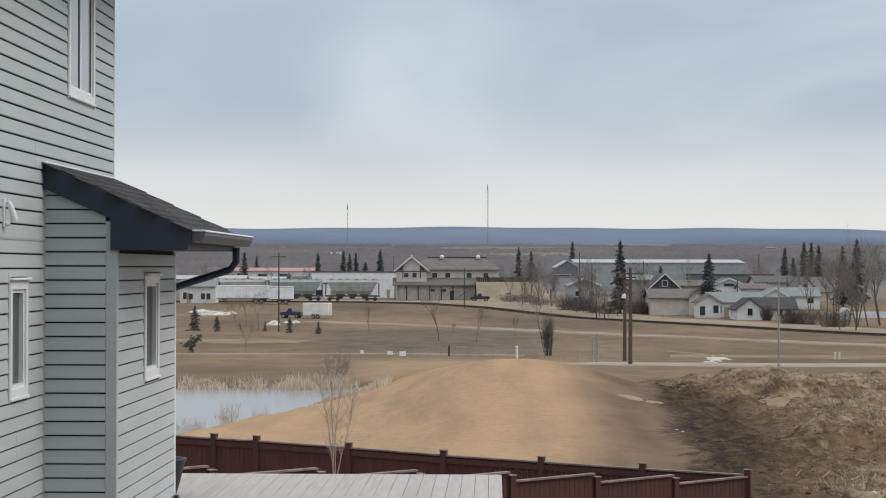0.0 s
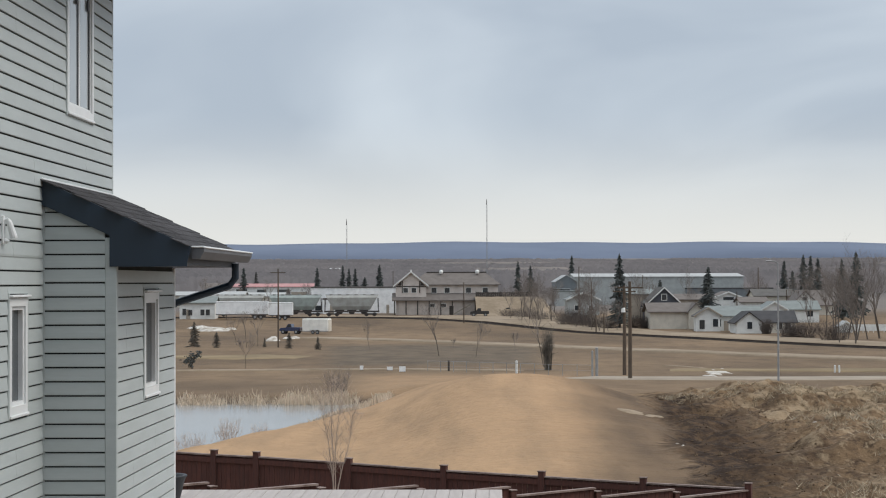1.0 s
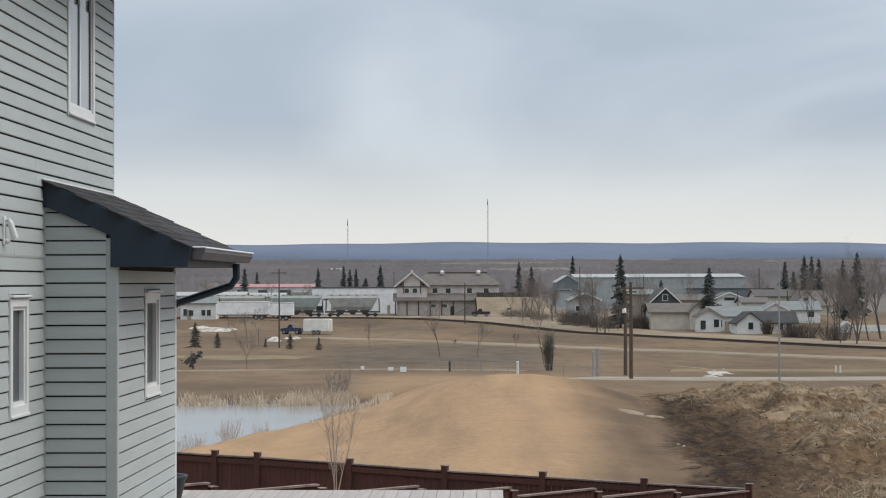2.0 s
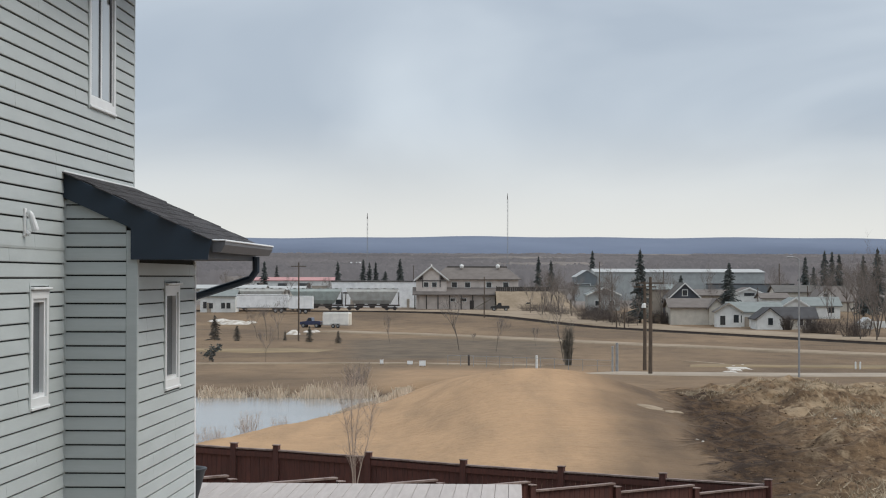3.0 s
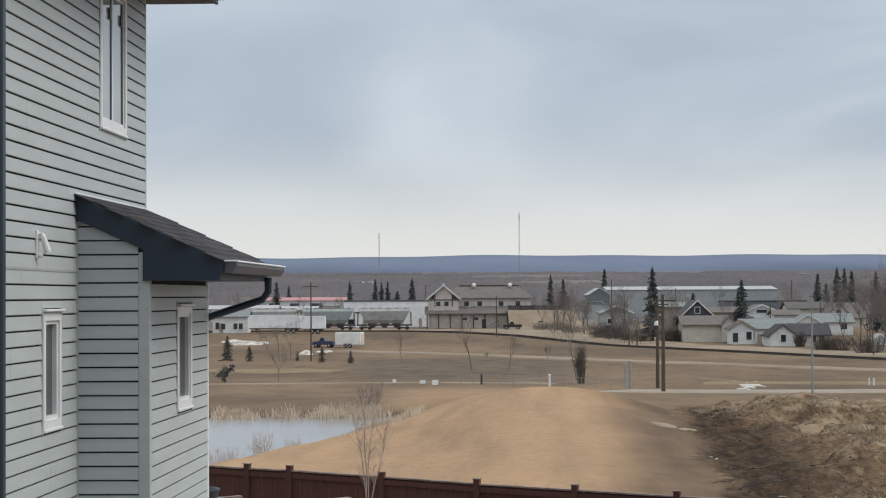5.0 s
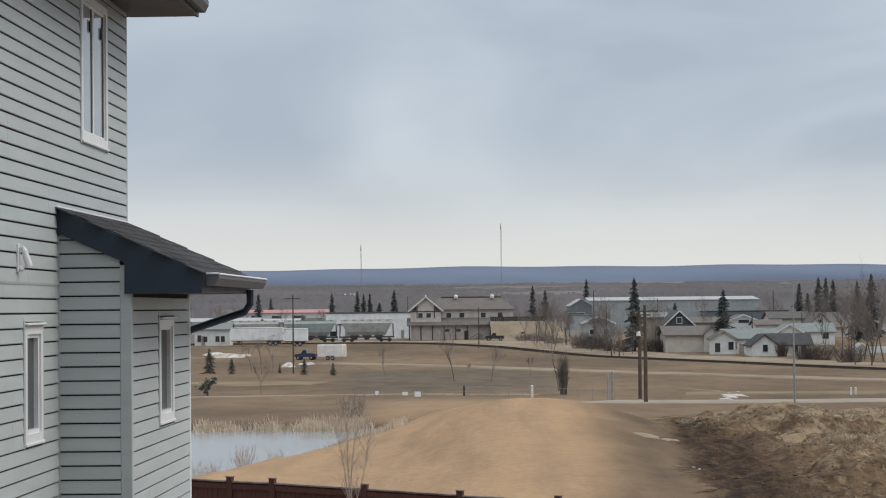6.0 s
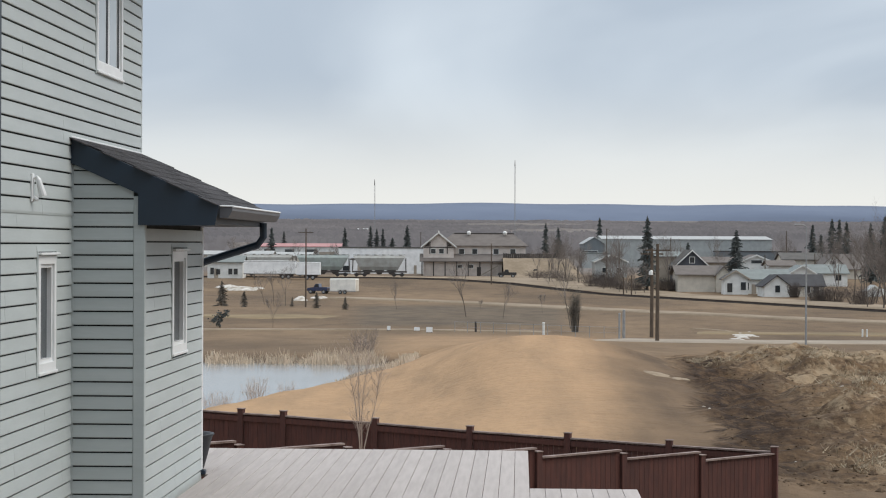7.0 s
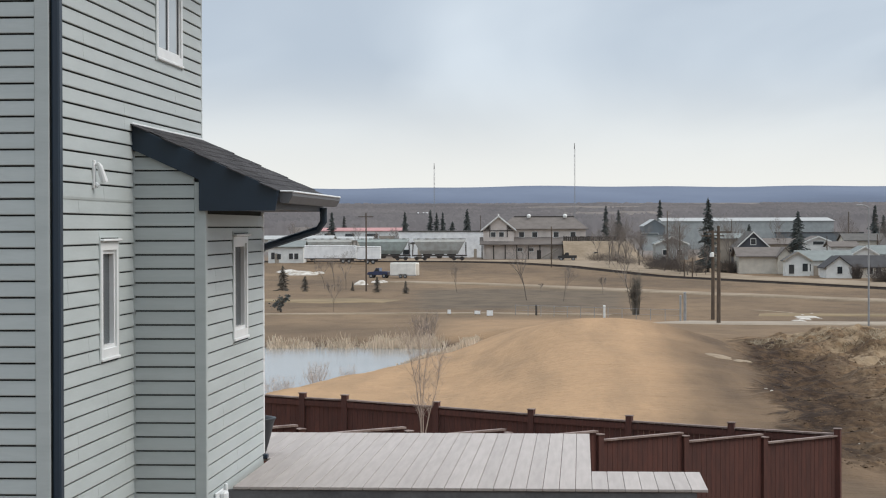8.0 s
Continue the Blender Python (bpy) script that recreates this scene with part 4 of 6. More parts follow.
for i, (x, y, h, w) in enumerate([(40.18, 395, 14.96, 0.13), (63.03, 430, 11.71, 0.2), (101.33, 520, 14.6, 0.14), (104.85, 528, 14.5, 0.13), (105.19, 520, 14.01, 0.14), (99.98, 540, 13.19, 0.16), (103.24, 545, 10.57, 0.2), (49.55, 640, 15.29, 0.12), (-32.73, 640, 11.63, 0.16), (-24.5, 640, 12.36, 0.13), (-22.49, 640, 11.45, 0.13), (-20.64, 645, 11.63, 0.13), (-17.51, 645, 8.5, 0.3), (-12.62, 640, 12.54, 0.17)]):
    spruce(x, y, h, w, i)
for i, (x, y, h, w) in enumerate([(-56.5, 640, 11.63, 0.17), (32.18, 640, 13.46, 0.11), (36.21, 640, 12.18, 0.14), (-53.3, 650, 10.33, 0.16), (92.27, 430, 13.31, 0.15), (97.55, 440, 14.66, 0.16), (57.47, 470, 8.47, 0.2)]):
    spruce(x, y, h, w, 40 + i)
for i, (x, y, h, w) in enumerate([(-34.28, 303.0, 4.07, 0.36), (-30.64, 300.4, 2.57, 0.36), (-19.28, 294.7, 2.53, 0.34), (-14.71, 289.2, 1.98, 0.36), (-23.55, 303.0, 1.56, 0.3)]):
    spruce(x, y, h, w * 0.8, 90 + i, 0.8, label="small planted spruce in dry grass", group="young spruces", mat=DULL_NEEDLE, twigs=7)
for i, (x, y, h) in enumerate([(2.67, 259.9, 7.43), (-7.33, 294.7, 3.87), (7.38, 255.6, 4.16), (14.04, 222.4, 7.31), (-26.09, 300.4, 5.06), (-24.8, 305.6, 5.41), (-28.52, 311.0, 4.27), (5.14, 294.7, 1.35), (13.62, 278.7, 2.15), (-19.3, 220.8, 3.22)]):
    bare_tree(x, y, h * 1.25, 200 + i, depth=5, thick=0.0065, spread=0.22, least=0.005, label="young leafless tree with thin upright twigs")
for i, (x, y, h) in enumerate([(72.1, 350, 11.74), (72.75, 345, 12.5), (72.84, 335, 13.11), (72.24, 325, 14.41), (75.05, 330, 13.53), (78.1, 335, 14.06), (66.07, 310, 10.66), (67.45, 305, 9.78), (36.48, 380, 6.99), (35.22, 384, 6.31), (38.71, 386, 7.34), (33.92, 388, 5.07), (30.35, 470, 6.59), (33.05, 480, 5.81), (27.96, 475, 5.19), (23.0, 500, 3.46), (26.04, 490, 4.31), (22.6, 432, 10.4), (24.4, 436, 11.2), (26.1, 430, 9.6), (20.4, 440, 8.0), (28.8, 428, 8.8)]):
    bare_tree(x, y, h, 300 + i, stems=1 + i % 2, depth=5, thick=0.009, spread=0.24)
for i, (x, y, h, w) in enumerate([(66.37, 341.1, 3.31, 5.85), (63.93, 341.1, 2.73, 3.9), (64.4, 365.9, 2.82, 2.3), (24.76, 453.8, 2.46, 6.48), (21.12, 459.2, 1.97, 5.25), (32.34, 425.5, 3.04, 7.29), (34.31, 412.7, 2.95, 4.72), (49.58, 396.2, 2.72, 2.94), (26.92, 436.2, 1.99, 6.23), (67.8, 322.4, 3.32, 5.53), (30.6, 410.3, 2.46, 4.69), (33.14, 405.5, 2.55, 4.63), (35.41, 398.5, 2.62, 4.1), (37.81, 393.9, 2.59, 4.05), (43.38, 398.5, 2.62, 3.42), (45.39, 396.2, 2.49, 2.72)]):
    bush(x, y, h, w, 400 + i, DARK_TWIG, "dense leafless shrub with dark brown twigs", 260, group="shrubs")
for i, (x, y, h) in enumerate([(-35.65, 617.7, 6.9), (33.27, 400, 8.2), (87.25, 450, 10.2), (-62.55, 588.8, 8.1), (45.05, 400, 11.2), (79.28, 400, 10.4), (-44.77, 584.8, 7.5), (122.14, 560, 10.7), (38.8, 450, 9.3), (-25.06, 579.9, 6.0), (38.98, 450, 11.1), (103.96, 520, 6.0), (-61.36, 630.6, 8.4), (53.34, 520, 8.3), (62.18, 450, 6.9), (-40.67, 623.8, 5.3), (82.14, 490, 7.5), (88.87, 520, 9.9), (26.03, 425, 7.1), (103.37, 490, 9.5), (56.26, 490, 8.0), (-57.71, 610.8, 5.8), (39.77, 450, 6.3), (48.88, 425, 9.2), (-56.35, 634.8, 6.2), (31.84, 400, 9.8), (82.8, 450, 11.3), (-31.85, 585.7, 5.6), (75.63, 560, 11.2), (91.38, 520, 6.4)]):
    bare_tree(x, y, h, 500 + i, stems=1 + i % 2, depth=5, thick=0.008, spread=0.26, label="leafless garden tree among the houses", group="garden trees")

bush(13.94, 213.1, 5.0, 1.05, 470, DULL_NEEDLE, "ragged narrow half-dead larch in dry grass", 75, name="larch")

# the dark leaning juniper by the footpath
def juniper(x, y):
    rnd = random.Random(5)
    ob = thing("juniper_shrub", Matrix.Translation(put(x, y, -0.05)), "dark leaning juniper shrub in dry grass", "shrub")
    part("trunk", tube([(0.1, 0, 0), (0.0, 0, 0.8), (0.5, 0, 1.4)], [0.14, 0.11, 0.07], 6), BARK, ob)
    bm = bmesh.new()
    for cx, cz, r in ((-0.55, 0.75, 0.45), (-0.2, 1.1, 0.45), (0.1, 0.95, 0.4), (0.45, 1.4, 0.4), (0.8, 1.65, 0.35), (0.1, 1.5, 0.3), (-0.1, 0.45, 0.3)):
        for k in range(45):
            c = Vector((cx, 0, cz)) + Vector((rnd.gauss(0, 1), rnd.gauss(0, 1), rnd.gauss(0, 1))) * r * 0.5
            blade(bm, c, c + Vector((rnd.uniform(-1, 1), rnd.uniform(-1, 1), rnd.uniform(-0.6, 0.8))) * 0.28, 0.07, rnd)
    part("crown", bm, NEEDLE, ob)


juniper(-25.3, 220.8)


# the slender multi-stemmed tree between deck and fence
def sapling(x, y, h):
    rnd = random.Random(77)
    ob = thing("sapling", Matrix.Translation(put(x, y, -0.1)), "slender leafless sapling with pale pinkish twigs", "tree")
    ways = (((-0.01, 0.0), (-0.015, 1.7), (-0.065, 2.1), (-0.11, 2.5), (-0.19, 2.85), (-0.27, 3.25)),
            ((0.0, 0.0), (0.005, 1.75), (0.0, 2.2), (0.02, 2.6), (0.07, 2.95), (0.12, 3.35)),
            ((0.03, 0.0), (0.05, 1.75), (0.13, 2.1), (0.20, 2.3), (0.27, 2.6), (0.30, 2.95)),
            ((-0.02, 0.0), (-0.03, 1.8), (-0.03, 2.3), (-0.06, 2.7), (-0.05, 3.05), (-0.08, 3.4)))
    for n, way in enumerate(ways):
        st, tw = bmesh.new(), bmesh.new()
        pts = [Vector((x, 0.06 * math.sin(n * 2.1) * z / h, z * h / 3.4)) for x, z in way]
        add_tube(st, pts, [0.013, 0.011, 0.008, 0.006, 0.004, 0.0015], 5)
        part("stem", st, PALE_TWIG, ob)
        for i in range(46):
            t = 5.0 - 3.6 * rnd.random() ** 1.3 - 0.01
            p = pts[int(t)].lerp(pts[int(t) + 1], t - int(t))
            d = Vector((rnd.uniform(-1, 1), rnd.uniform(-1, 1), rnd.uniform(0.5, 1.9))).normalized()
            q = p + d * rnd.uniform(0.15, 0.5)
            add_tube(tw, [p, q], [0.0022, 0.0012], 3, False)
            for j in range(4):
                m = p.lerp(q, rnd.uniform(0.3, 1.0))
                add_tube(tw, [m, m + Vector((rnd.uniform(-1, 1), rnd.uniform(-1, 1), rnd.uniform(0.1, 1.5))).normalized() * rnd.uniform(0.06, 0.17)], [0.0016, 0.0009], 3, False)
        part("twig", tw, PALE_TWIG, ob)


sapling(-1.44, 34.0, 3.55)
# shrubs on the near shore of the pond
bush(-11.35, 98.0, 1.5, 1.8, 31, PALE_TWIG, "pale leafless willow shrub by the water", 70, name="willow_shrub")
bush(-9.75, 101.0, 1.3, 1.5, 32, PALE_TWIG, "pale leafless willow shrub by the water", 60, name="willow_shrub")
bush(-6.4, 153.0, 2.3, 2.3, 34, TWIG, "leafless willow behind the reeds", 60, name="willow_shrub")
bush(-8.7, 108.0, 0.9, 1.0, 33, PALE_TWIG, "pale leafless willow shrub by the water", 40, name="willow_shrub")


def build_reeds():
    """Dry reeds along the far and right shore."""
    rnd = random.Random(8)
    bm = bmesh.new()
    n = 0
    while n < 44000:
        if n % 3:
            x, y = rnd.uniform(-34, -4.5), 148.2 + rnd.gauss(0, 0.9)
            dense = 0.45 + 0.9 * noise.noise((x * 0.45, 2.0, 0.5))
            h = 0.62 + 0.3 * noise.noise((x * 0.7, 0, 1)) + (0.2 if x > -10 else 0)
        else:
            y = rnd.uniform(124, 147)
            x = min(shore(y) + 0.3 + abs(rnd.gauss(0, 1.0)) * (0.3 + (y - 124) / 12), rnd.uniform(-3.2, -2.0))
            dense, h = 0.9 * (y - 118) / 30, 0.6 + 0.4 * (y - 126) / 22
        if rnd.random() > dense:
            n += 1
            continue
        p = put(x, y, -0.05)
        p.z = max(p.z, WATER - 0.1)
        q = p + Vector((rnd.gauss(0, 0.12), rnd.gauss(0, 0.12), h * rnd.uniform(0.4, 1.05)))
        blade(bm, p, q, rnd.uniform(0.02, 0.045), rnd)
        n += 1
    tagged(mesh_object("reeds", bm, REED), "pale dry reeds along the pond shore", "reeds", kind="stuff")


build_reeds()


def build_shore_grass():
    rnd = random.Random(9)
    bm = bmesh.new()
    for i in range(500):
        y = rnd.uniform(92, 132)
        x = shore(y) + rnd.gauss(0.9, 0.45)
        p = put(x, y, -0.03)
        if p.z < WATER:
            continue
        blade(bm, p, p + Vector((rnd.gauss(0, 0.08), rnd.gauss(0, 0.08), rnd.uniform(0.12, 0.4))), 0.02, rnd)
    tagged(mesh_object("shore_grass", bm, DRYGRASS), "tufts of dry grass along the water's edge", "grass", kind="stuff")


build_shore_grass()


def build_weeds():
    """Dead weeds and matted straw in tufts on the soil heap."""
    rnd = random.Random(10)
    bm = bmesh.new()
    made = 0
    while made < 4600:
        y = 51 + 72 * rnd.random() ** 0.8
        x = rnd.uniform(heap_edge(y) + 1.0, 12.5 + y * 0.24)
        foot = x - heap_edge(y)
        g = noise.noise((x * 0.22, y * 0.10, 7.0)) + 0.6 * noise.noise((x * 0.8, y * 0.4, 3.0))
        g += 0.30 * float(smooth(3, 10, foot)) + 0.25 * float(smooth(85, 105, y)) + 0.28 * float(smooth(2.0, 4.0, foot) * (1 - smooth(60, 66, y)))
        if g < 0.34:
            made += 0.05
            continue
        made += 1
        c = put(x, y)
        size = rnd.uniform(0.5, 1.3)
        for k in range(11):
            px, py = c.x + rnd.gauss(0, 0.16) * size, c.y + rnd.gauss(0, 0.2) * size
            p = Vector((px, py, c.z - 0.05))
            q = p + Vector((rnd.gauss(0, 0.16), rnd.gauss(0, 0.10), rnd.uniform(0.08, 0.26))) * size
            blade(bm, p, q, rnd.uniform(0.010, 0.026), rnd)
    tagged(mesh_object("dead_weeds", bm, STRAW), "straw-coloured tufts of dead weeds on the soil heap", "weeds", kind="stuff")


build_weeds()


def build_clods():
    """Clods and turned lumps of soil on the heap."""
    rnd = random.Random(11)
    bm = bmesh.new()
    for i in range(1500):
        y = rnd.uniform(52, 108)
        x = heap_edge(y) + 0.4 + abs(rnd.gauss(0, 3.2))
        r = rnd.uniform(0.02, 0.06) * (2.4 if rnd.random() < 0.05 else 1.0)
        c = put(x, y, r * 0.15)
        vs = [bm.verts.new(c + Vector((dx * r * rnd.uniform(0.6, 1.3), dy * r * rnd.uniform(0.6, 1.3), dz * r * rnd.uniform(0.4, 0.9))))
              for dx, dy, dz in ((1, 0, 0), (-1, 0, 0), (0, 1, 0), (0, -1, 0), (0, 0, 1), (0, 0, -1))]
        for a, b, e in ((0, 2, 4), (2, 1, 4), (1, 3, 4), (3, 0, 4), (2, 0, 5), (1, 2, 5), (3, 1, 5), (0, 3, 5)):
            bm.faces.new((vs[a], vs[b], vs[e]))
    m = material("soil_clods", (0.075, 0.050, 0.033), (0.13, 0.092, 0.06), scale=1.2, rough=0.95, fine=0.4)
    tagged(mesh_object("soil_clods", bm, m), "dark clods of turned soil", "soil", kind="stuff")


build_clods()


def build_far_woods():
    """Leafless woods that cover the rising land behind the town."""
    rnd = random.Random(12)
    bm = bmesh.new()
    for i in range(15000):
        y = 820 * (3600 / 820) ** rnd.random()
        x = rnd.uniform(-0.27, 0.27) * y
        if noise.noise((x * 0.004, y * 0.002, 1.0)) < -0.28:
            continue
        p = put(x, y, -0.5)
        h = rnd.uniform(2.5, 7.5) * (1 - 0.55 * float(smooth(1500, 3400, y))) * (1 + 0.25 * noise.noise((x * 0.01, y * 0.004, 5.0)))
        w = rnd.uniform(1.2, 2.6) * (1 + y / 1500)
        for k in range(3):
            a = rnd.uniform(-w, w) * 1.6
            b = p + Vector((a, rnd.uniform(-2, 2), 0))
            vs = [bm.verts.new(b + Vector((dx * w * 0.6, 0, dz * h))) for dx, dz in ((-0.7, 0), (0.7, 0), (0.9, 0.5), (0.35, rnd.uniform(0.8, 1.0)), (-0.4, rnd.uniform(0.8, 1.05)), (-0.95, 0.45))]
            bm.faces.new(vs)
    # both tones lightened and greyed to paint distance haze into the woods
    m = material("haze_paled_woods", (0.380, 0.340, 0.328), (0.255, 0.236, 0.236), scale=0.007, rough=1.0, fine=0.5, spread=0.9, stretch=(1, 0.3, 1))
    n, l = m.node_tree.nodes, m.node_tree.links
    p = n["Principled BSDF"]
    tone = p.inputs["Base Color"].links[0].from_socket
    geo, ramp, mul = n.new("ShaderNodeNewGeometry"), n.new("ShaderNodeMapRange"), n.new("ShaderNodeMix")
    ramp.inputs["To Min"].default_value, ramp.inputs["To Max"].default_value = 0.93, 1.07
    l.new(geo.outputs["Random Per Island"], ramp.inputs["Value"])
    mul.data_type, mul.blend_type = "RGBA", "MULTIPLY"
    mul.inputs["Factor"].default_value = 1.0
    l.new(tone, mul.inputs["A"])
    l.new(ramp.outputs[0], mul.inputs["B"])
    l.new(mul.outputs["Result"], p.inputs["Base Color"])
    tagged(mesh_object("far_woods", bm, m), "grey-brown leafless woods paled by painted distance haze", "woods", kind="stuff")


build_far_woods()


# ---- the town: buildings ----
def paint(name, c, rough=0.7, scale=0.8):
    return material(name, c, tuple(v * 0.82 for v in c), scale=scale, rough=rough, fine=0.4)


W_WHITE, W_CREAM, W_TAN = paint("white_siding", (0.74, 0.74, 0.71)), paint("cream_wall", (0.60, 0.55, 0.47)), paint("tan_wall", (0.36, 0.31, 0.25))
# W_METAL is raised above its own grey-green to paint in distance haze
W_SLATE, W_STUCCO, W_METAL = paint("slate_blue_siding", (0.065, 0.07, 0.085)), paint("weathered_stucco", (0.60, 0.52, 0.46)), paint("hazed_grey_green_metal", (0.37, 0.385, 0.375), 0.5)
W_PINK = paint("pale_render", (0.62, 0.55, 0.50))
TRAILER = paint("white_panel", (0.88, 0.88, 0.87), 0.4)
W_RED, W_DARK = paint("red_wall", (0.20, 0.07, 0.06)), paint("dark_metal_wall", (0.15, 0.165, 0.175), 0.5)
R_GREY, R_DARK, R_BROWN = paint("grey_shingle_roof", (0.125, 0.118, 0.11), 0.9), paint("dark_shingle_roof", (0.075, 0.073, 0.075), 0.9), paint("brown_shingle_roof", (0.165, 0.145, 0.132), 0.9)
R_TEAL, R_PALE, R_RED = paint("weathered_green_roof", (0.18, 0.198, 0.188), 0.7), paint("pale_metal_roof", (0.37, 0.37, 0.355), 0.5), paint("faded_red_roof", (0.42, 0.20, 0.19), 0.6)
DARKWOOD, POLEWOOD = paint("dark_timber", (0.055, 0.045, 0.038)), material("weathered_pole_wood", (0.135, 0.103, 0.078), (0.085, 0.068, 0.055), scale=2, rough=0.9, stretch=(4, 4, 0.5))
STEEL = material("galvanised_steel", (0.33, 0.33, 0.33), (0.25, 0.25, 0.25), scale=2, rough=0.6, metal=0.3)
DARKSTEEL = material("dark_steel", (0.06, 0.055, 0.052), (0.09, 0.07, 0.06), scale=2, rough=0.7)
FARGLASS = glass_material("far_window_glass", (0.03, 0.035, 0.04), 0.1)
RUBBER = paint("tyre_rubber", (0.02, 0.02, 0.02), 0.8)


def gable_walls(w, d, h, rise, along):
    """Closed body: a box with gables under a ridge along x or y."""
    if along == "x":
        return prism([(0, 0), (d, 0), (d, h), (d / 2, h + rise), (0, h)], w, "x", -w / 2)
    return prism([(-w / 2, 0), (w / 2, 0), (w / 2, h), (0, h + rise), (-w / 2, h)], d, "y", 0.0)


def gable_roof(w, d, h, rise, along, over=0.45, thick=0.2, hip=0.0):
    """Two thick slopes with overhang; hip pulls the ridge's ends in."""
    bm = bmesh.new()
    run = (d if along == "x" else w) / 2
    length = (w if along == "x" else d) / 2 + over
    k = rise / run
    e, low = run + over, h - k * over
    pts = []
    for up in (0.0, thick):
        for s, a, z, pull in ((-1, -e, low, 0), (-1, 0.0, h + rise, hip), (-1, e, low, 0), (1, -e, low, 0), (1, 0.0, h + rise, hip), (1, e, low, 0)):
            l = s * (length - pull)
            pts.append((l, a + run, z + 0.02 + up) if along == "x" else (a, l + d / 2, z + 0.02 + up))
    v = [bm.verts.new(p) for p in pts]
    for f in ((0, 3, 4, 1), (1, 4, 5, 2), (6, 7, 10, 9), (7, 8, 11, 10), (0, 6, 9, 3), (2, 5, 11, 8), (0, 1, 7, 6), (1, 2, 8, 7), (3, 9, 10, 4), (4, 10, 11, 5)):
        bm.faces.new([v[i] for i in f])
    if hip:
        bm.faces.new([v[i] for i in (6, 8, 7)])
        bm.faces.new([v[i] for i in (9, 10, 11)])
    bmesh.ops.recalc_face_normals(bm, faces=bm.faces[:])
    return bm


def far_window(parent, u, z, w, h, y=-0.03, frame_mat=None):
    """A window in the face towards the field."""
    win = part("window", box(u - w / 2 - 0.12, u + w / 2 + 0.12, y - 0.04, y + 0.02, z - 0.12, z + h + 0.12), frame_mat or W_WHITE, parent)
    part("pane", box(u - w / 2, u + w / 2, y - 0.06, y - 0.041, z, z + h), FARGLASS, win)


def building(name, x, y, w, d, h, rise, along, wall, roof, label, yaw=0.0, category="house", up=None, windows=(), doors=(), hip=0.0, over=0.45, trim=None, sink=0.5):
    base = put(x, y, -0.05) if up is None else Vector((x, y, up))
    ob = thing(name, Matrix.Translation(base) @ Matrix.Rotation(radians(yaw), 4, "Z"), label, category)
    body = gable_walls(w, d, h, 0.001 if hip else rise, along)
    for v in body.verts:
        if v.co.z < 0.01:
            v.co.z = -sink
    part("wall", body, wall, ob)
    part("roof", gable_roof(w, d, h, rise, along, over, 0.18, hip), roof, ob)
    if trim and along == "y":
        k = rise / (w / 2)
        for s in (-1, 1):
            part("barge_board", prism([(0, h + rise + 0.24), (s * (w / 2 + over), h - k * over + 0.24), (s * (w / 2 + over), h - k * over - 0.10), (0, h + rise - 0.10)], 0.06, "y", -over - 0.07), trim, ob)
    for u, z, ww, hh in windows:
        far_window(ob, u, z, ww, hh)
    for u, ww, hh in doors:
        part("door", box(u - ww / 2, u + ww / 2, -0.07, 0.02, 0.05, hh), DARKWOOD if wall is not W_WHITE else W_TAN, ob)
    return ob


def flat_building(name, x, y, w, d, h, wall, label, cap, up=None, windows=(), doors=(), category="building", yaw=0.0):
    base = put(x, y, -0.05) if up is None else Vector((x, y, up))
    ob = thing(name, Matrix.Translation(base) @ Matrix.Rotation(radians(yaw), 4, "Z"), label, category)
    part("wall", box(-w / 2, w / 2, 0, d, -0.6, h), wall, ob)
    part("roof", box(-w / 2 - 0.15, w / 2 + 0.15, -0.15, d + 0.15, h + 0.002, h + 0.35, 0.03), cap, ob)
    for u, z, ww, hh in windows:
        far_window(ob, u, z, ww, hh)
    for u, ww, hh in doors:
        part("door", box(u - ww / 2, u + ww / 2, -0.06, 0.02, 0.05, hh), W_TAN, ob)
    return ob


# a farm on the slope beyond the town
for x, y, w, h in ((-76.0, 1800, 9.0, 1.6),):
    building("farm_shed", x, y, w, 9, h, 1.0, "x", W_CREAM, R_PALE, "pale farm shed on the far slope", category="shed", up=float(ground_height(x, y)) + 3.5, sink=6.0)
# left of the rail line
building("warehouse", -47.63, 640, 28.71, 14, 5.4, 0.95, "x", W_WHITE, R_RED, "long low white shed with a faded red roof", category="shed", windows=((-9.5, 3.2, 3.5, 1.5), (-3, 3.4, 3.0, 1.2), (4, 3.2, 4.0, 1.4)), doors=((9.0, 5.0, 3.8),))
building("warehouse", -66.25, 655, 8.23, 12, 4.76, 1.68, "x", W_RED, R_BROWN, "low red shed with a dark roof", category="shed")
building("warehouse", -61.98, 580, 21.54, 14, 3.6, 0.99, "x", W_CREAM, R_PALE, "long cream shed with a pale metal roof", category="shed")
building("warehouse", -46.61, 590, 12.64, 12, 3.11, 1.01, "x", W_CREAM, R_PALE, "low cream shed with a pale roof", category="shed")
building("office_annex", -49.82, 446, 7.9, 8, 3.68, 1.27, "x", W_WHITE, R_TEAL, "white site office with a grey-green roof", category="building", windows=((-2.9, 0.9, 0.8, 1.5), (-1.5, 0.9, 0.8, 1.2), (1.2, 0.9, 0.9, 1.3), (2.4, 0.9, 0.9, 1.3)), doors=((-2.0, 0.9, 2.2),))
flat_building("commercial_building", -16.29, 500, 21.57, 18, 6.46, TRAILER, "long white commercial building with a flat roof", R_GREY, windows=((2.5, 2.8, 0.6, 1.0), (-9.0, 0.8, 1.6, 1.2)), doors=((8.5, 0.7, 2.2), (-6.5, 2.4, 3.0)))
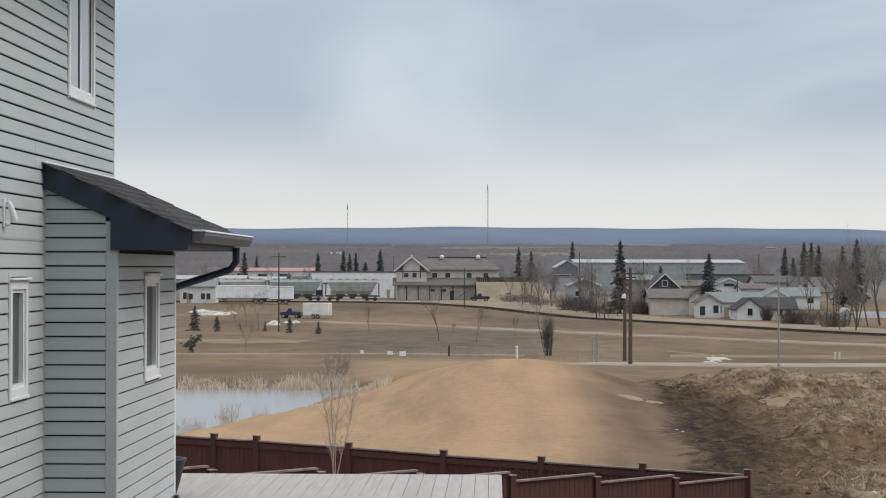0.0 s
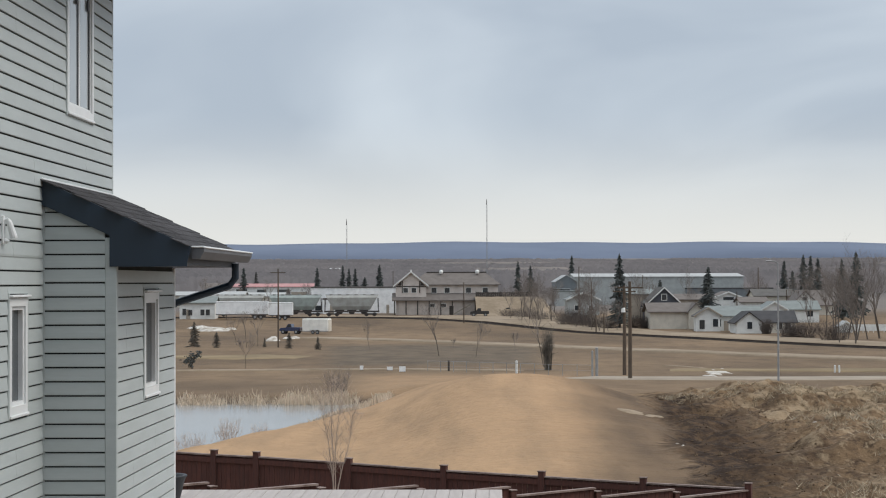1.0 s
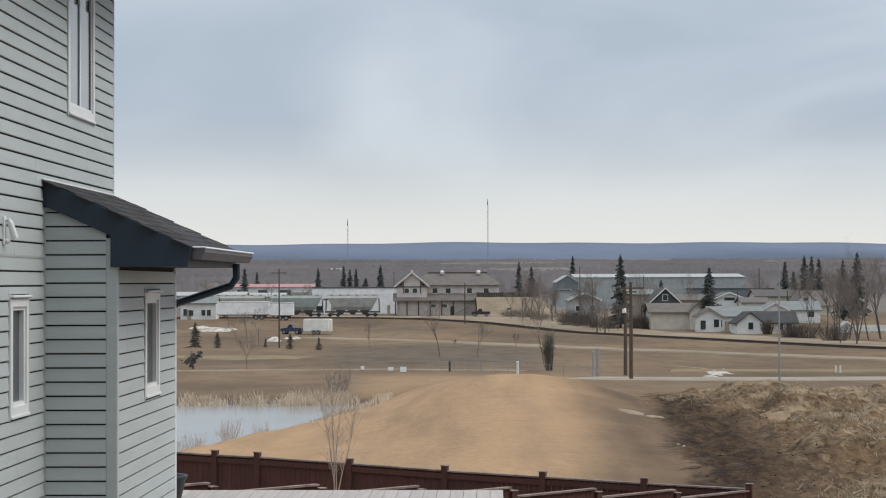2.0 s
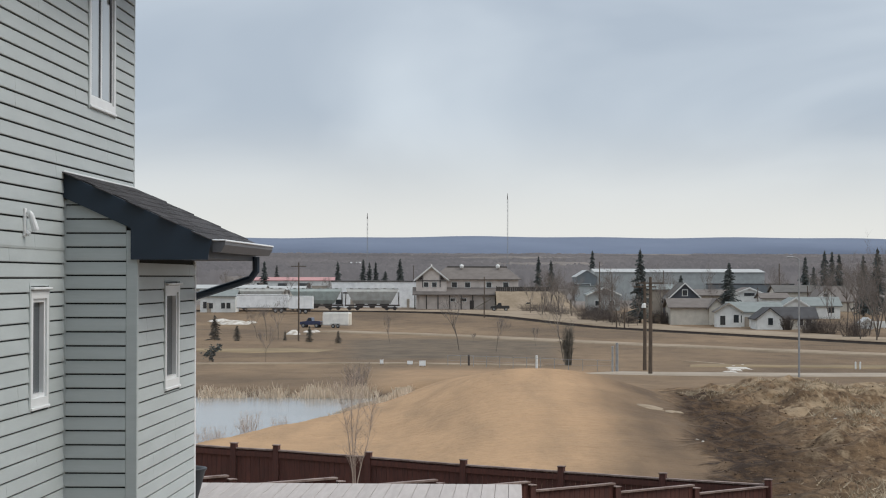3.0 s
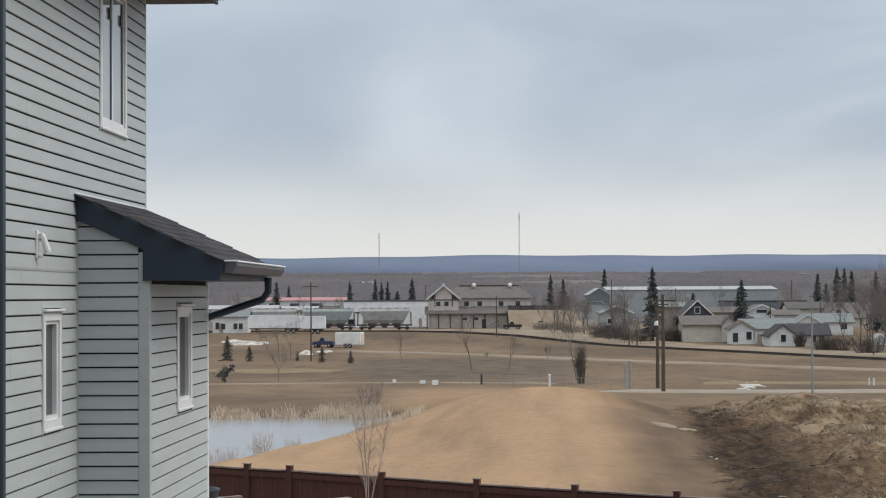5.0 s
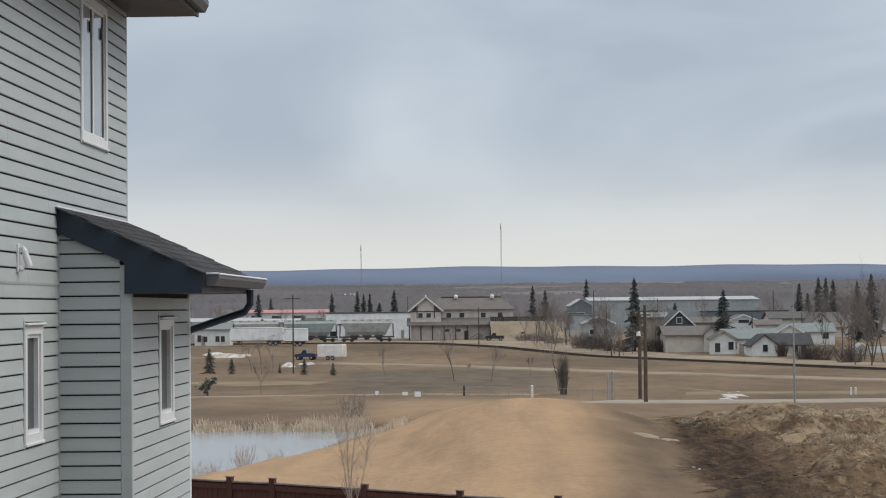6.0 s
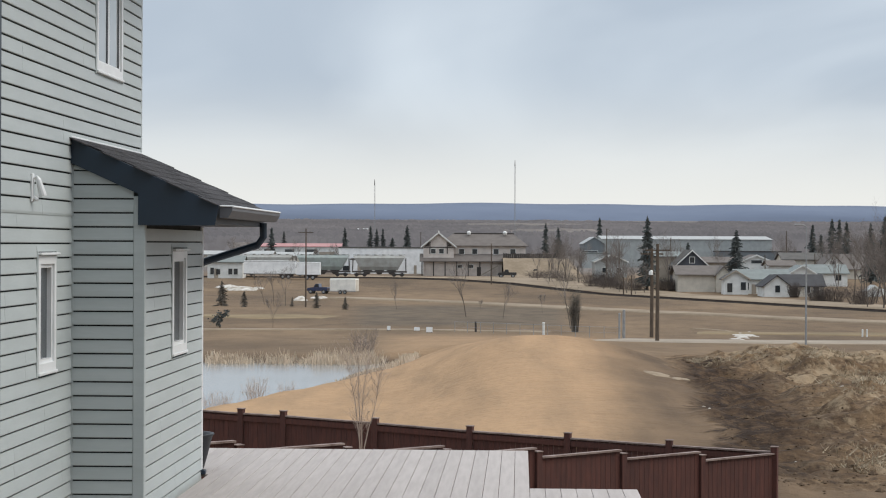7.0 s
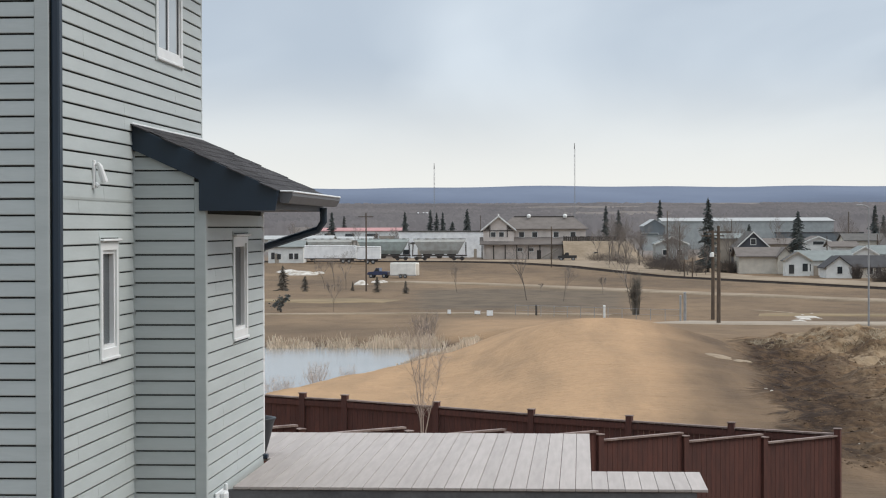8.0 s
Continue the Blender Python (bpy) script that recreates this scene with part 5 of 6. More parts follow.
flat_building("entrance_block", -22.02, 494, 3.6, 6, 3.6, TRAILER, "small white entrance block with a flat roof", R_GREY, doors=((0.4, 1.0, 2.3),))


def build_inn():
    """The large half-timbered building by the station yard."""
    base = Vector((-1.23, 480, -1.18333))
    ob = thing("timbered_building", Matrix.Translation(base), "large two-storey half-timbered building with a brown shingle roof", "building")
    part("wall", box(0, 20.6, 2.5, 14, -0.6, 7.51333), W_PINK, ob)
    rf = gable_roof(20.6, 11.5, 7.51333, 2.6, "x", 0.7, 0.2, 3.6)
    bmesh.ops.translate(rf, verts=rf.verts[:], vec=(10.3, 2.5, 0))
    part("roof", rf, R_BROWN, ob, "weathered grey-brown shingle roof")
    part("ridge_cap", box(3.2, 18.0, 8.0, 8.5, 9.97333, 10.5233), DARKWOOD, ob)
    gw = gable_walls(7.4, 8.0, 7.37333, 2.88, "y")
    bmesh.ops.translate(gw, verts=gw.verts[:], vec=(-0.6, 0.6, 0))
    part("gable_wall", gw, W_PINK, ob)
    gr = gable_roof(7.4, 8.0, 7.37333, 2.88, "y", 0.6, 0.2)
    bmesh.ops.translate(gr, verts=gr.verts[:], vec=(-0.6, 0.6, 0))
    part("gable_roof", gr, R_GREY, ob)
    e, a = 7.37333, 10.4533
    for s in (-1, 1):
        part("barge_board", prism([(-0.6, a + 0.25), (-0.6 + s * 4.35, e - 0.35 + 0.15), (-0.6 + s * 4.35, e - 0.75 + 0.15), (-0.6, a - 0.2)], 0.1, "y", -0.12), W_WHITE, ob, "white barge board")
        part("timber", box(-0.6 + s * 2.1 - 0.12, -0.6 + s * 2.1 + 0.12, 0.5, 0.598, e - 2.0, e + 0.9), DARKWOOD, ob)
        part("timber_panel", prism([(-0.6 + s * 2.3, e - 0.2), (-0.6 + s * 3.4, e - 0.2), (-0.6 + s * 2.3, e + 0.9)], 0.05, "y", 0.54), DARKWOOD, ob)
    part("finial", tube([(-0.6, -0.1, a), (-0.6, -0.1, a + 0.55)], [0.22, 0.12], 8), W_WHITE, ob)
    part("timber", box(-4.2, 3.0, 0.48, 0.596, e - 0.55, e - 0.3), DARKWOOD, ob)
    for u in (-1.9, 0.1):
        far_window(ob, u, e - 1.9, 1.1, 1.1, 0.52)
    for u in (5.0, 8.2, 13.4, 17.5):
        far_window(ob, u, e - 2.0, 1.2, 1.2, 2.44)
    # skirt roof and ground floor
    s0, s1 = 5.04333, 3.67333
    part("skirt_roof", prism([(2.6, s0 + 0.35), (-0.9, s1), (-0.9, s1 - 0.22), (2.6, s0 - 0.6)], 20.9, "x", -5.2), R_BROWN, ob)
    part("ground_floor_wall", box(-3.6, 15.4, 0.0, 2.4, -0.6, s1 - 0.05), W_STUCCO, ob)
    for u in (-4.6, -1.8, 1.0, 3.8, 6.6, 9.4, 12.2, 15.2):
        part("veranda_post", box(u - 0.14, u + 0.14, -0.75, -0.5, -0.6, s1 - 0.12), DARKWOOD, ob)
    for u in (4.6, 7.3):
        far_window(ob, u, 2.0, 1.1, 0.7, -0.03)
    part("door", box(8.7, 9.7, -0.06, 0.02, 0, 2.2), DARKWOOD, ob)
    part("stair", prism([(9.6, 0.0), (13.8, 2.4), (13.8, 2.75), (9.6, 0.35)], 0.3, "y", -1.9), W_TAN, ob, "pale outdoor stair flight")
    for u in (8.2, 18.0 - 0.9):
        part("roof_vent", tube([(u - 1.4, 7.0, 10.1), (u - 1.4, 7.0, 10.55), (u - 1.4, 7.0, 10.85), (u - 1.4, 7.0, 11.0)], [0.4, 0.55, 0.45, 0.15], 10), W_WHITE, ob, "white roof vent")


build_inn()



def build_bank():
    """The pale gravel bank beside the timbered building, with a dark fence along its top."""
    z0, top = -1.6, 3.25
    bm = bmesh.new()
    nx, ny = 36, 12
    grid = []
    for j in range(ny + 1):
        t = j / ny
        row = []
        for i in range(nx + 1):
            x, y = 13.6 + 20.4 * i / nx, 461.0 + 19.0 * t
            z = z0 + (top - z0) * float(smooth(0.0, 0.85, t)) * float((1 - smooth(29.0, 34.0, x))) + 0.12 * noise.noise((x * 0.6, y * 0.6, 2.0))
            row.append(bm.verts.new((x, y, z)))
        grid.append(row)
    for a, b in zip(grid, grid[1:]):
        for i in range(nx):
            bm.faces.new((a[i], a[i + 1], b[i + 1], b[i]))
    for row, s in ((grid[0], 1), (grid[-1], -1)):
        low = [bm.verts.new((v.co.x, v.co.y, z0 - 1.0)) for v in row]
        for i in range(nx):
            bm.faces.new((row[i], low[i], low[i + 1], row[i + 1]))
    bmesh.ops.recalc_face_normals(bm, faces=bm.faces[:])
    tagged(mesh_object("bank", bm, GRAVEL, True), "pale bare gravel bank beside the yard", "bank", kind="structure")
    fence = thing("yard_fence", Matrix.Translation((13.8, 478.0, top - 0.15)), "dark weathered board fence along the top of the bank", "fence")
    board = mesh_data("board", box(0.0, 0.46, -0.03, 0.03, 0.0, 1.25), DARKWOOD)
    for i in range(30):
        piece("board", board, fence, Matrix.Translation((i * 0.5, 0, 0.04 * math.sin(i * 1.7))))
    part("rail", box(0.0, 15.0, 0.032, 0.09, 0.9, 1.02), DARKWOOD, fence)
    for i in range(6):
        part("post", box(i * 2.95, i * 2.95 + 0.14, 0.092, 0.22, -0.6, 1.4), DARKWOOD, fence)


build_bank()
flat_building("dark_wall_shed", 93.0, 588, 25.0, 8, 5.0, W_DARK, "long low dark shed beyond the houses", R_DARK)
# large metal hall
flat_hall = building("metal_hall", 73.03, 600, 51.43, 26, 8.5, 1.0, "x", W_METAL, R_PALE, "long grey-green metal hall with a pale roof", category="hall", over=0.3)
building("metal_hall", 44.61, 596, 6.17, 20, 7.19714, 1.89, "y", W_DARK, R_PALE, "dark blue-grey metal hall end with a pale roof", category="hall", over=0.3, windows=((-1.5, 4.0, 5.0, 1.0),))
flat_building("lean_to", 44.79, 585, 7.69, 10, 4.31571, W_METAL, "low pale lean-to against the metal hall", R_TEAL)
building("house", 39.21, 470, 7.52, 10, 3.82, 1.61, "y", W_METAL, R_TEAL, "small house with a weathered green gable roof", windows=((-1.5, 1.2, 1.2, 1.2), (1.8, 1.2, 1.2, 1.2)), trim=W_WHITE)
building("house", 52.82, 425, 6.56, 12, 4.2, 3.04, "y", W_SLATE, R_GREY, "slate blue two-storey house with a white-trimmed gable", trim=W_WHITE, windows=((0.0, 4.64, 1.0, 1.2),))
building("house", 48.31, 438, 7.51, 10, 5.47, 1, "x", W_TAN, R_TEAL, "tan house with a weathered green roof", windows=((-2.0, 2.6, 1.2, 1.0), (1.6, 2.6, 1.2, 1.0)))
building("garage", 50.06, 392, 8.29, 9, 3.51, 1.56, "x", W_CREAM, R_BROWN, "long cream garage with a brown roof", category="garage", over=0.6)
building("garage", 54.85, 391, 2.9, 9, 3.55, 1.56, "y", W_CREAM, R_BROWN, "cream garage gable end with a brown roof", category="garage")
building("house", 61.66, 384, 10.09, 9, 2.96, 1.75, "x", W_WHITE, R_TEAL, "white bungalow with a grey-green roof", windows=((-3.4, 0.9, 1.0, 1.4),), doors=((-1.9, 0.9, 2.0),))
building("porch", 55.86, 381.5, 4.69, 3, 3.18, 1.42, "y", W_WHITE, R_GREY, "white gabled porch of a bungalow", trim=W_TAN, windows=((-1.15, 0.55, 1.0, 1.75), (1.45, 1.0, 1.0, 1.5)))
building("house", 61.73, 369, 4.74, 8, 2.17, 1.8, "y", W_WHITE, R_DARK, "white cottage gable under a dark shingle roof", windows=((0.1, 0.9, 0.9, 1.3),))
building("house", 66.57, 371, 8.48, 7, 2.13, 1.91, "x", W_CREAM, R_DARK, "cream cottage wing under a dark shingle roof", windows=((1.2, 0.8, 1.0, 1.2), (2.8, 0.8, 1.0, 1.2)))
building("house", 70.59, 450, 6.43, 10, 4.38, 1.29, "y", W_WHITE, R_BROWN, "pale house with a dark gable", trim=W_WHITE, windows=((0.0, 3.9, 2.4, 0.7),))
building("house", 74.74, 440, 5.91, 8, 3.52, 1.01, "x", W_WHITE, R_BROWN, "low white house with a brown roof", windows=((-2.0, 0.9, 1.0, 1.0), (1.8, 0.9, 1.0, 1.0)))
building("house", 85.64, 475, 9.5, 10, 4.43, 1.49, "x", W_CREAM, R_GREY, "house with a grey shingle roof", windows=((-2.0, 1.5, 1.2, 1.2), (2.0, 1.5, 1.2, 1.2)))
building("house", 74.76, 415, 5.1, 8, 2.91, 1.54, "y", W_WHITE, R_TEAL, "white gabled house with a green roof", trim=W_WHITE)
building("house", 80.67, 418, 8.24, 8, 2.79, 1.67, "x", W_WHITE, R_TEAL, "white house with a weathered green roof", windows=((2.2, 1.3, 1.2, 1.2),))
building("house", 90.42, 462, 5.54, 10, 3.02, 2.64, "y", W_WHITE, R_BROWN, "house with a white gable and faded brown roof", windows=((0.0, 3.3, 1.0, 1.0),))
building("house", 96, 466, 11.45, 12, 2.42, 3.33, "x", W_CREAM, R_BROWN, "house with a large faded brown roof", windows=((-2.0, 1.2, 1.2, 1.2), (2.6, 1.2, 1.2, 1.2)))
building("shed", 80.73, 373, 2.24, 3, 1.24, 0.85, "y", W_WHITE, R_PALE, "small white garden shed with a gable roof", category="shed", trim=W_WHITE)
building("house", 65.26, 470, 8.06, 9, 3.69, 1.21, "x", W_TAN, R_BROWN, "low tan house with a brown shingle roof", windows=((0.0, 1.2, 1.2, 1.0),))


def build_board_fence(x0, y0, n):
    fence = thing("garden_fence", Matrix.Translation(put(x0, y0)), "white board fence of a back garden", "fence")
    for i in range(n):
        part("panel", box(i * 1.0 + 0.04, i * 1.0 + 0.96, -0.03, 0.03, 0.3, 1.5), W_WHITE, fence)
        part("post", box(i * 1.0 - 0.05, i * 1.0 + 0.035, -0.06, 0.06, -0.2, 1.6), W_WHITE, fence)


build_board_fence(82.17, 374, 9)



# ---- rail line, wagons, vehicles ----
BALLAST = material("rail_ballast", (0.060, 0.050, 0.043), (0.036, 0.030, 0.027), scale=0.5, rough=0.95, fine=0.5)
RUST = material("rusty_rail", (0.045, 0.032, 0.025), (0.03, 0.022, 0.018), scale=0.5, rough=0.95)
TRACK = [(-90, 456), (-40, 454), (-14, 451), (0, 441), (13.9, 421), (33.4, 370.5), (48.9, 332), (64.8, 290), (76.8, 265), (95, 228)]
strip("rail_bed", TRACK, 2.4, BALLAST, 0.16, "dark ballast bed of the rail line", 0.2)
for off in (-0.72, 0.72):
    strip("rail", [(x + off * 0.9, y + off * 0.45) for x, y in TRACK], 0.14, RUST, 0.30, "rusty dark steel rail on the ballast bed")
HOPPER = material("grey_hopper_paint", (0.36, 0.36, 0.335), (0.27, 0.26, 0.235), scale=0.7, rough=0.6, fine=0.5)
HOPPER_GREEN = material("faded_green_hopper_paint", (0.30, 0.34, 0.315), (0.23, 0.25, 0.235), scale=0.7, rough=0.6, fine=0.5)


def wheel(parent, x, y, z, r, wide):
    """A wheel across y."""
    w = part("wheel", tube([(x, y, z), (x, y + wide, z)], [r, r], 14), RUBBER, parent)
    part("rim", tube([(x, y - 0.02, z), (x, y + 0.015, z)], [r * 0.6, r * 0.6], 10), STEEL, w)


def hopper_wagon(x, y, ln, mat, label):
    """Covered hopper: bellied body, sloping ends, roof hatches, frame, bogies, ladders."""
    h = 5.0
    ob = thing("hopper_wagon", Matrix.Translation(put(x, y, 0.35)), label, "rail wagon", "hopper wagons")
    bm = bmesh.new()
    prof = [(-1.25, 1.5), (-1.55, 2.3), (-1.55, 4.3), (-1.1, 4.75), (0, 4.9), (1.1, 4.75), (1.55, 4.3), (1.55, 2.3), (1.25, 1.5)]
    ends = []
    for s in (-1, 1):
        ends.append([bm.verts.new((s * (ln / 2 - 0.2 - (1.9 * (1 - (z - 1.5) / 3.4))), yy, z)) for yy, z in prof])
    n = len(prof)
    for i in range(n):
        bm.faces.new((ends[0][i], ends[1][i], ends[1][(i + 1) % n], ends[0][(i + 1) % n]))
    bm.faces.new(ends[0])
    bm.faces.new(ends[1][::-1])
    bmesh.ops.recalc_face_normals(bm, faces=bm.faces[:])
    body = part("body", bm, mat, ob)
    for i in range(5):
        u = -ln * 0.28 + i * ln * 0.14
        part("rib", box(u - 0.06, u + 0.06, -1.63, -1.55, 2.3, 4.3), mat, body)
    for i in range(6):
        u = -ln * 0.38 + i * ln * 0.152
        part("hatch", tube([(u, 0, 4.86), (u, 0, 5.08)], [0.42, 0.36], 10), mat, body)
    part("walkway", box(-ln / 2 + 0.3, ln / 2 - 0.3, -0.9, -0.5, 4.98, 5.04), DARKSTEEL, ob)
    part("frame", box(-ln / 2, ln / 2, -1.3, 1.3, 0.95, 1.3), DARKSTEEL, ob)
    for i in range(3):
        u = -ln * 0.22 + i * ln * 0.22
        part("discharge_chute", prism([(u - 1.1, 1.5), (u + 1.1, 1.5), (u + 0.4, 0.5), (u - 0.4, 0.5)], 2.0, "y", -1.0), DARKSTEEL, ob)
    for s in (-1, 1):
        part("end_ladder", box(s * (ln / 2 - 0.12) - 0.05, s * (ln / 2 - 0.12) + 0.05, -1.4, -1.3, 1.0, 4.2), DARKSTEEL, ob)
        part("end_brace", tube([(s * (ln / 2 - 0.2), -1.2, 1.3), (s * (ln / 2 - 0.35), -1.2, 4.2)], 0.09, 5), DARKSTEEL, ob)
        for q in (-0.9, 0.9):
            u = s * (ln / 2 - 2.0) + q
            w = part("wheel", tube([(u, -1.0, 0.46), (u, -0.86, 0.46)], [0.46, 0.46], 14), DARKSTEEL, ob)
        part("bogie", box(s * (ln / 2 - 2.0) - 1.5, s * (ln / 2 - 2.0) + 1.5, -1.15, -1.02, 0.4, 0.75, 0.05), DARKSTEEL, ob)
    return ob


hopper_wagon(-15.24, 452.5, 12.53, HOPPER, "grey covered grain hopper wagon on the rails")
hopper_wagon(-28.22, 453.5, 12.55, HOPPER_GREEN, "faded green-grey covered hopper wagon on the rails")
hopper_wagon(-41.25, 454.5, 12.58, HOPPER, "grey covered hopper wagon behind parked trailers")


def box_trailer(x, y, ln, h, label, wall, group="box trailers"):
    ob = thing("box_trailer", Matrix.Translation(put(x, y, 0.02)), label, "trailer", group)
    part("body", box(-ln / 2, ln / 2, 0, 2.6, h * 0.27, h, 0.06), wall, ob)
    part("roof_edge", box(-ln / 2 - 0.02, ln / 2 + 0.02, -0.03, 2.63, h - 0.16, h - 0.06), STEEL, ob)
    part("side_rail", box(-ln / 2, ln / 2, -0.04, 2.64, h * 0.25, h * 0.29), DARKSTEEL, ob)
    part("landing_leg", box(-ln / 2 + 2.2, -ln / 2 + 2.4, 0.3, 0.5, 0, h * 0.27), DARKSTEEL, ob)
    part("undercarriage", box(ln / 2 - 3.6, ln / 2 - 0.6, 0.5, 2.1, 0.45, h * 0.26), DARKSTEEL, ob)
    for u in (ln / 2 - 2.9, ln / 2 - 1.6):
        wheel(ob, u, 0.05, 0.5, 0.5, 0.3)
    part("rear_door", box(ln / 2, ln / 2 + 0.05, 0.08, 2.52, h * 0.29, h - 0.2), wall, ob)
    return ob


box_trailer(-39.31, 441, 11.59, 4.03, "long white semi-trailer parked by the rail line", TRAILER)
box_trailer(-30.47, 437, 5.24, 3.87, "white box trailer parked by the rail line", TRAILER)


CARGO = paint("off_white_panel", (0.86, 0.83, 0.76), 0.45)


def cargo_trailer(x, y, ln, h):
    ob = thing("cargo_trailer", Matrix.Translation(put(x, y, 0.02)) @ Matrix.Rotation(radians(-14), 4, "Z"), "boxy off-white cargo trailer hitched to a pickup", "trailer")
    part("body", box(-ln / 2, ln / 2, 0, 2.3, 0.5, h, 0.12), CARGO, ob)
    part("roof", box(-ln / 2 + 0.05, ln / 2 - 0.05, 0.05, 2.25, h + 0.002, h + 0.06, 0.02), W_WHITE, ob)
    part("trim_rail", box(-ln / 2, ln / 2, -0.03, -0.002, 0.5, 0.62), STEEL, ob)
    part("rear_door", box(ln / 2 + 0.001, ln / 2 + 0.04, 0.15, 2.15, 0.6, h - 0.15), W_CREAM, ob)
    part("hitch", tube([(-ln / 2, 1.1, 0.55), (-ln / 2 - 1.1, 1.1, 0.5)], 0.06, 6), DARKSTEEL, ob)
    for u in (-0.45, 0.45):
        wheel(ob, u, -0.06, 0.36, 0.36, 0.22)
    part("fender", box(-0.95, 0.95, -0.16, -0.04, 0.72, 0.80, 0.03), DARKSTEEL, ob)


def pickup(x, y, paintwork, label, yaw=0.0, ln=5.4, name="pickup_truck"):
    ob = thing(name, Matrix.Translation(put(x, y, 0.02)) @ Matrix.Rotation(radians(yaw), 4, "Z"), label, "truck")
    k = ln / 5.4
    side = [(-2.7, 0.55), (2.65, 0.55), (2.7, 1.1), (2.65, 1.25), (0.35, 1.25), (-0.9, 1.25), (-2.5, 1.12), (-2.7, 0.95)]
    part("body", prism([(a * k, b) for a, b in side], 1.9, "y", 0.0), paintwork, ob)
    cab = [(-1.0, 1.252), (0.5, 1.252), (0.35, 1.9), (-0.45, 1.9)]
    c = part("cab", prism([(a * k, b) for a, b in cab], 1.7, "y", 0.1), paintwork, ob)
    part("side_window", prism([(-0.75 * k, 1.30), (0.32 * k, 1.30), (0.24 * k, 1.8), (-0.38 * k, 1.8)], 0.03, "y", 0.075), FARGLASS, c)
    part("bumper", box(2.7 * k + 0.002, 2.8 * k, 0.05, 1.85, 0.5, 0.7), STEEL, ob)
    for u in (-1.75 * k, 1.7 * k):
        for v in (-0.04, 1.72):
            wheel(ob, u, v, 0.4, 0.4, 0.22)
    part("headlight", box(-2.73 * k, -2.66 * k, 0.08, 0.4, 0.8, 1.0), W_WHITE, ob)
    part("tail_light", box(2.66 * k, 2.715 * k, 0.02, 0.2, 0.8, 1.1), W_RED, ob)
    return ob


BLUE = material("dark_blue_car_paint", (0.025, 0.04, 0.10), (0.02, 0.03, 0.08), scale=1, rough=0.3, coat=0.6)
BLACKCAR = material("dark_car_paint", (0.02, 0.02, 0.022), scale=1, rough=0.3, coat=0.6)
cargo_trailer(-19.53, 373.6, 5.12, 2.88)
pickup(-24.47, 375.6, BLUE, "dark blue pickup truck towing a cargo trailer", -14, 4.06)

pickup(14.26, 462, BLACKCAR, "dark car parked by the timbered building", 0, 4.4, "parked_car")
pickup(21.26, 468, BLACKCAR, "dark van parked on the gravel yard", 10, 4.8, "parked_car")
pickup(33.76, 425, BLACKCAR, "dark car parked behind shrubs", 0, 4.6, "parked_car")


# ---- poles, lamps, masts, signs ----
def utility_pole(x, y, h, arms=1, r=0.16, label="weathered wooden utility pole with a crossarm", lamp=False):
    ob = thing("utility_pole", Matrix.Translation(put(x, y, -0.3)), label, "utility pole", "utility poles")
    part("pole", tube([(0, 0, 0), (0.02, 0, h * 0.5), (0, 0, h + 0.3)], [r, r * 0.9, r * 0.7], 8), POLEWOOD, ob)
    for i in range(arms):
        z = h - 0.35 - i * 1.1
        arm = part("crossarm", box(-1.15, 1.15, -0.2, -0.08, z, z + 0.13), POLEWOOD, ob)
        for u in (-1.0, -0.4, 0.4, 1.0):
            part("insulator", tube([(u, -0.14, z + 0.13), (u, -0.14, z + 0.33)], [0.06, 0.045], 6), STEEL, arm)
    if lamp:
        part("yard_light", tube([(0, -0.2, h * 0.78), (-0.15, -0.5, h * 0.78 - 0.1), (-0.15, -0.5, h * 0.78 - 0.4)], [0.08, 0.2, 0.24], 10), W_WHITE, ob, "white yard light")
    return ob


utility_pole(19.8, 185.3, 9.16, 1, 0.20, lamp=False)
utility_pole(20.87, 200.7, 9.06, 1, 0.20, lamp=True)
utility_pole(-21.29, 300.4, 11.93, 1, 0.14, lamp=False)
for x, y, h in ((35.7, 440, 11.52), (36.72, 420, 8.65), (63.52, 560, 9.28), (-7.2, 560, 10.56), (9.6, 420, 8.65), (86.0, 500, 11.31), (70.9, 440, 5.86), (82.9, 445, 6.19), (34.86, 372, 3.87), (33.55, 374, 3.52)):
    utility_pole(x, y, h, 0, 0.14, "thin pole at the edge of the town")


def street_lamp(x, y, h, left):
    ob = thing("street_lamp", Matrix.Translation(put(x, y, -0.2)), "tall grey street lamp with a short arm", "street lamp", "street lamps")
    part("pole", tube([(0, 0, 0), (0, 0, h * 0.5), (0, 0, h)], [0.10, 0.075, 0.05], 8), STEEL, ob)
    part("arm", tube([(0, 0, h - 0.05), (left * 0.25, 0, h + 0.12), (left * 0.55, 0, h + 0.15)], 0.05, 6), STEEL, ob)
    part("lamp_head", box(min(left * 0.5, left * 1.05), max(left * 0.5, left * 1.05), -0.14, 0.14, h + 0.08, h + 0.22, 0.04), STEEL, ob)


street_lamp(31.27, 171.8, 10.7, -1)
street_lamp(97.46, 520, 9.84667, -1)



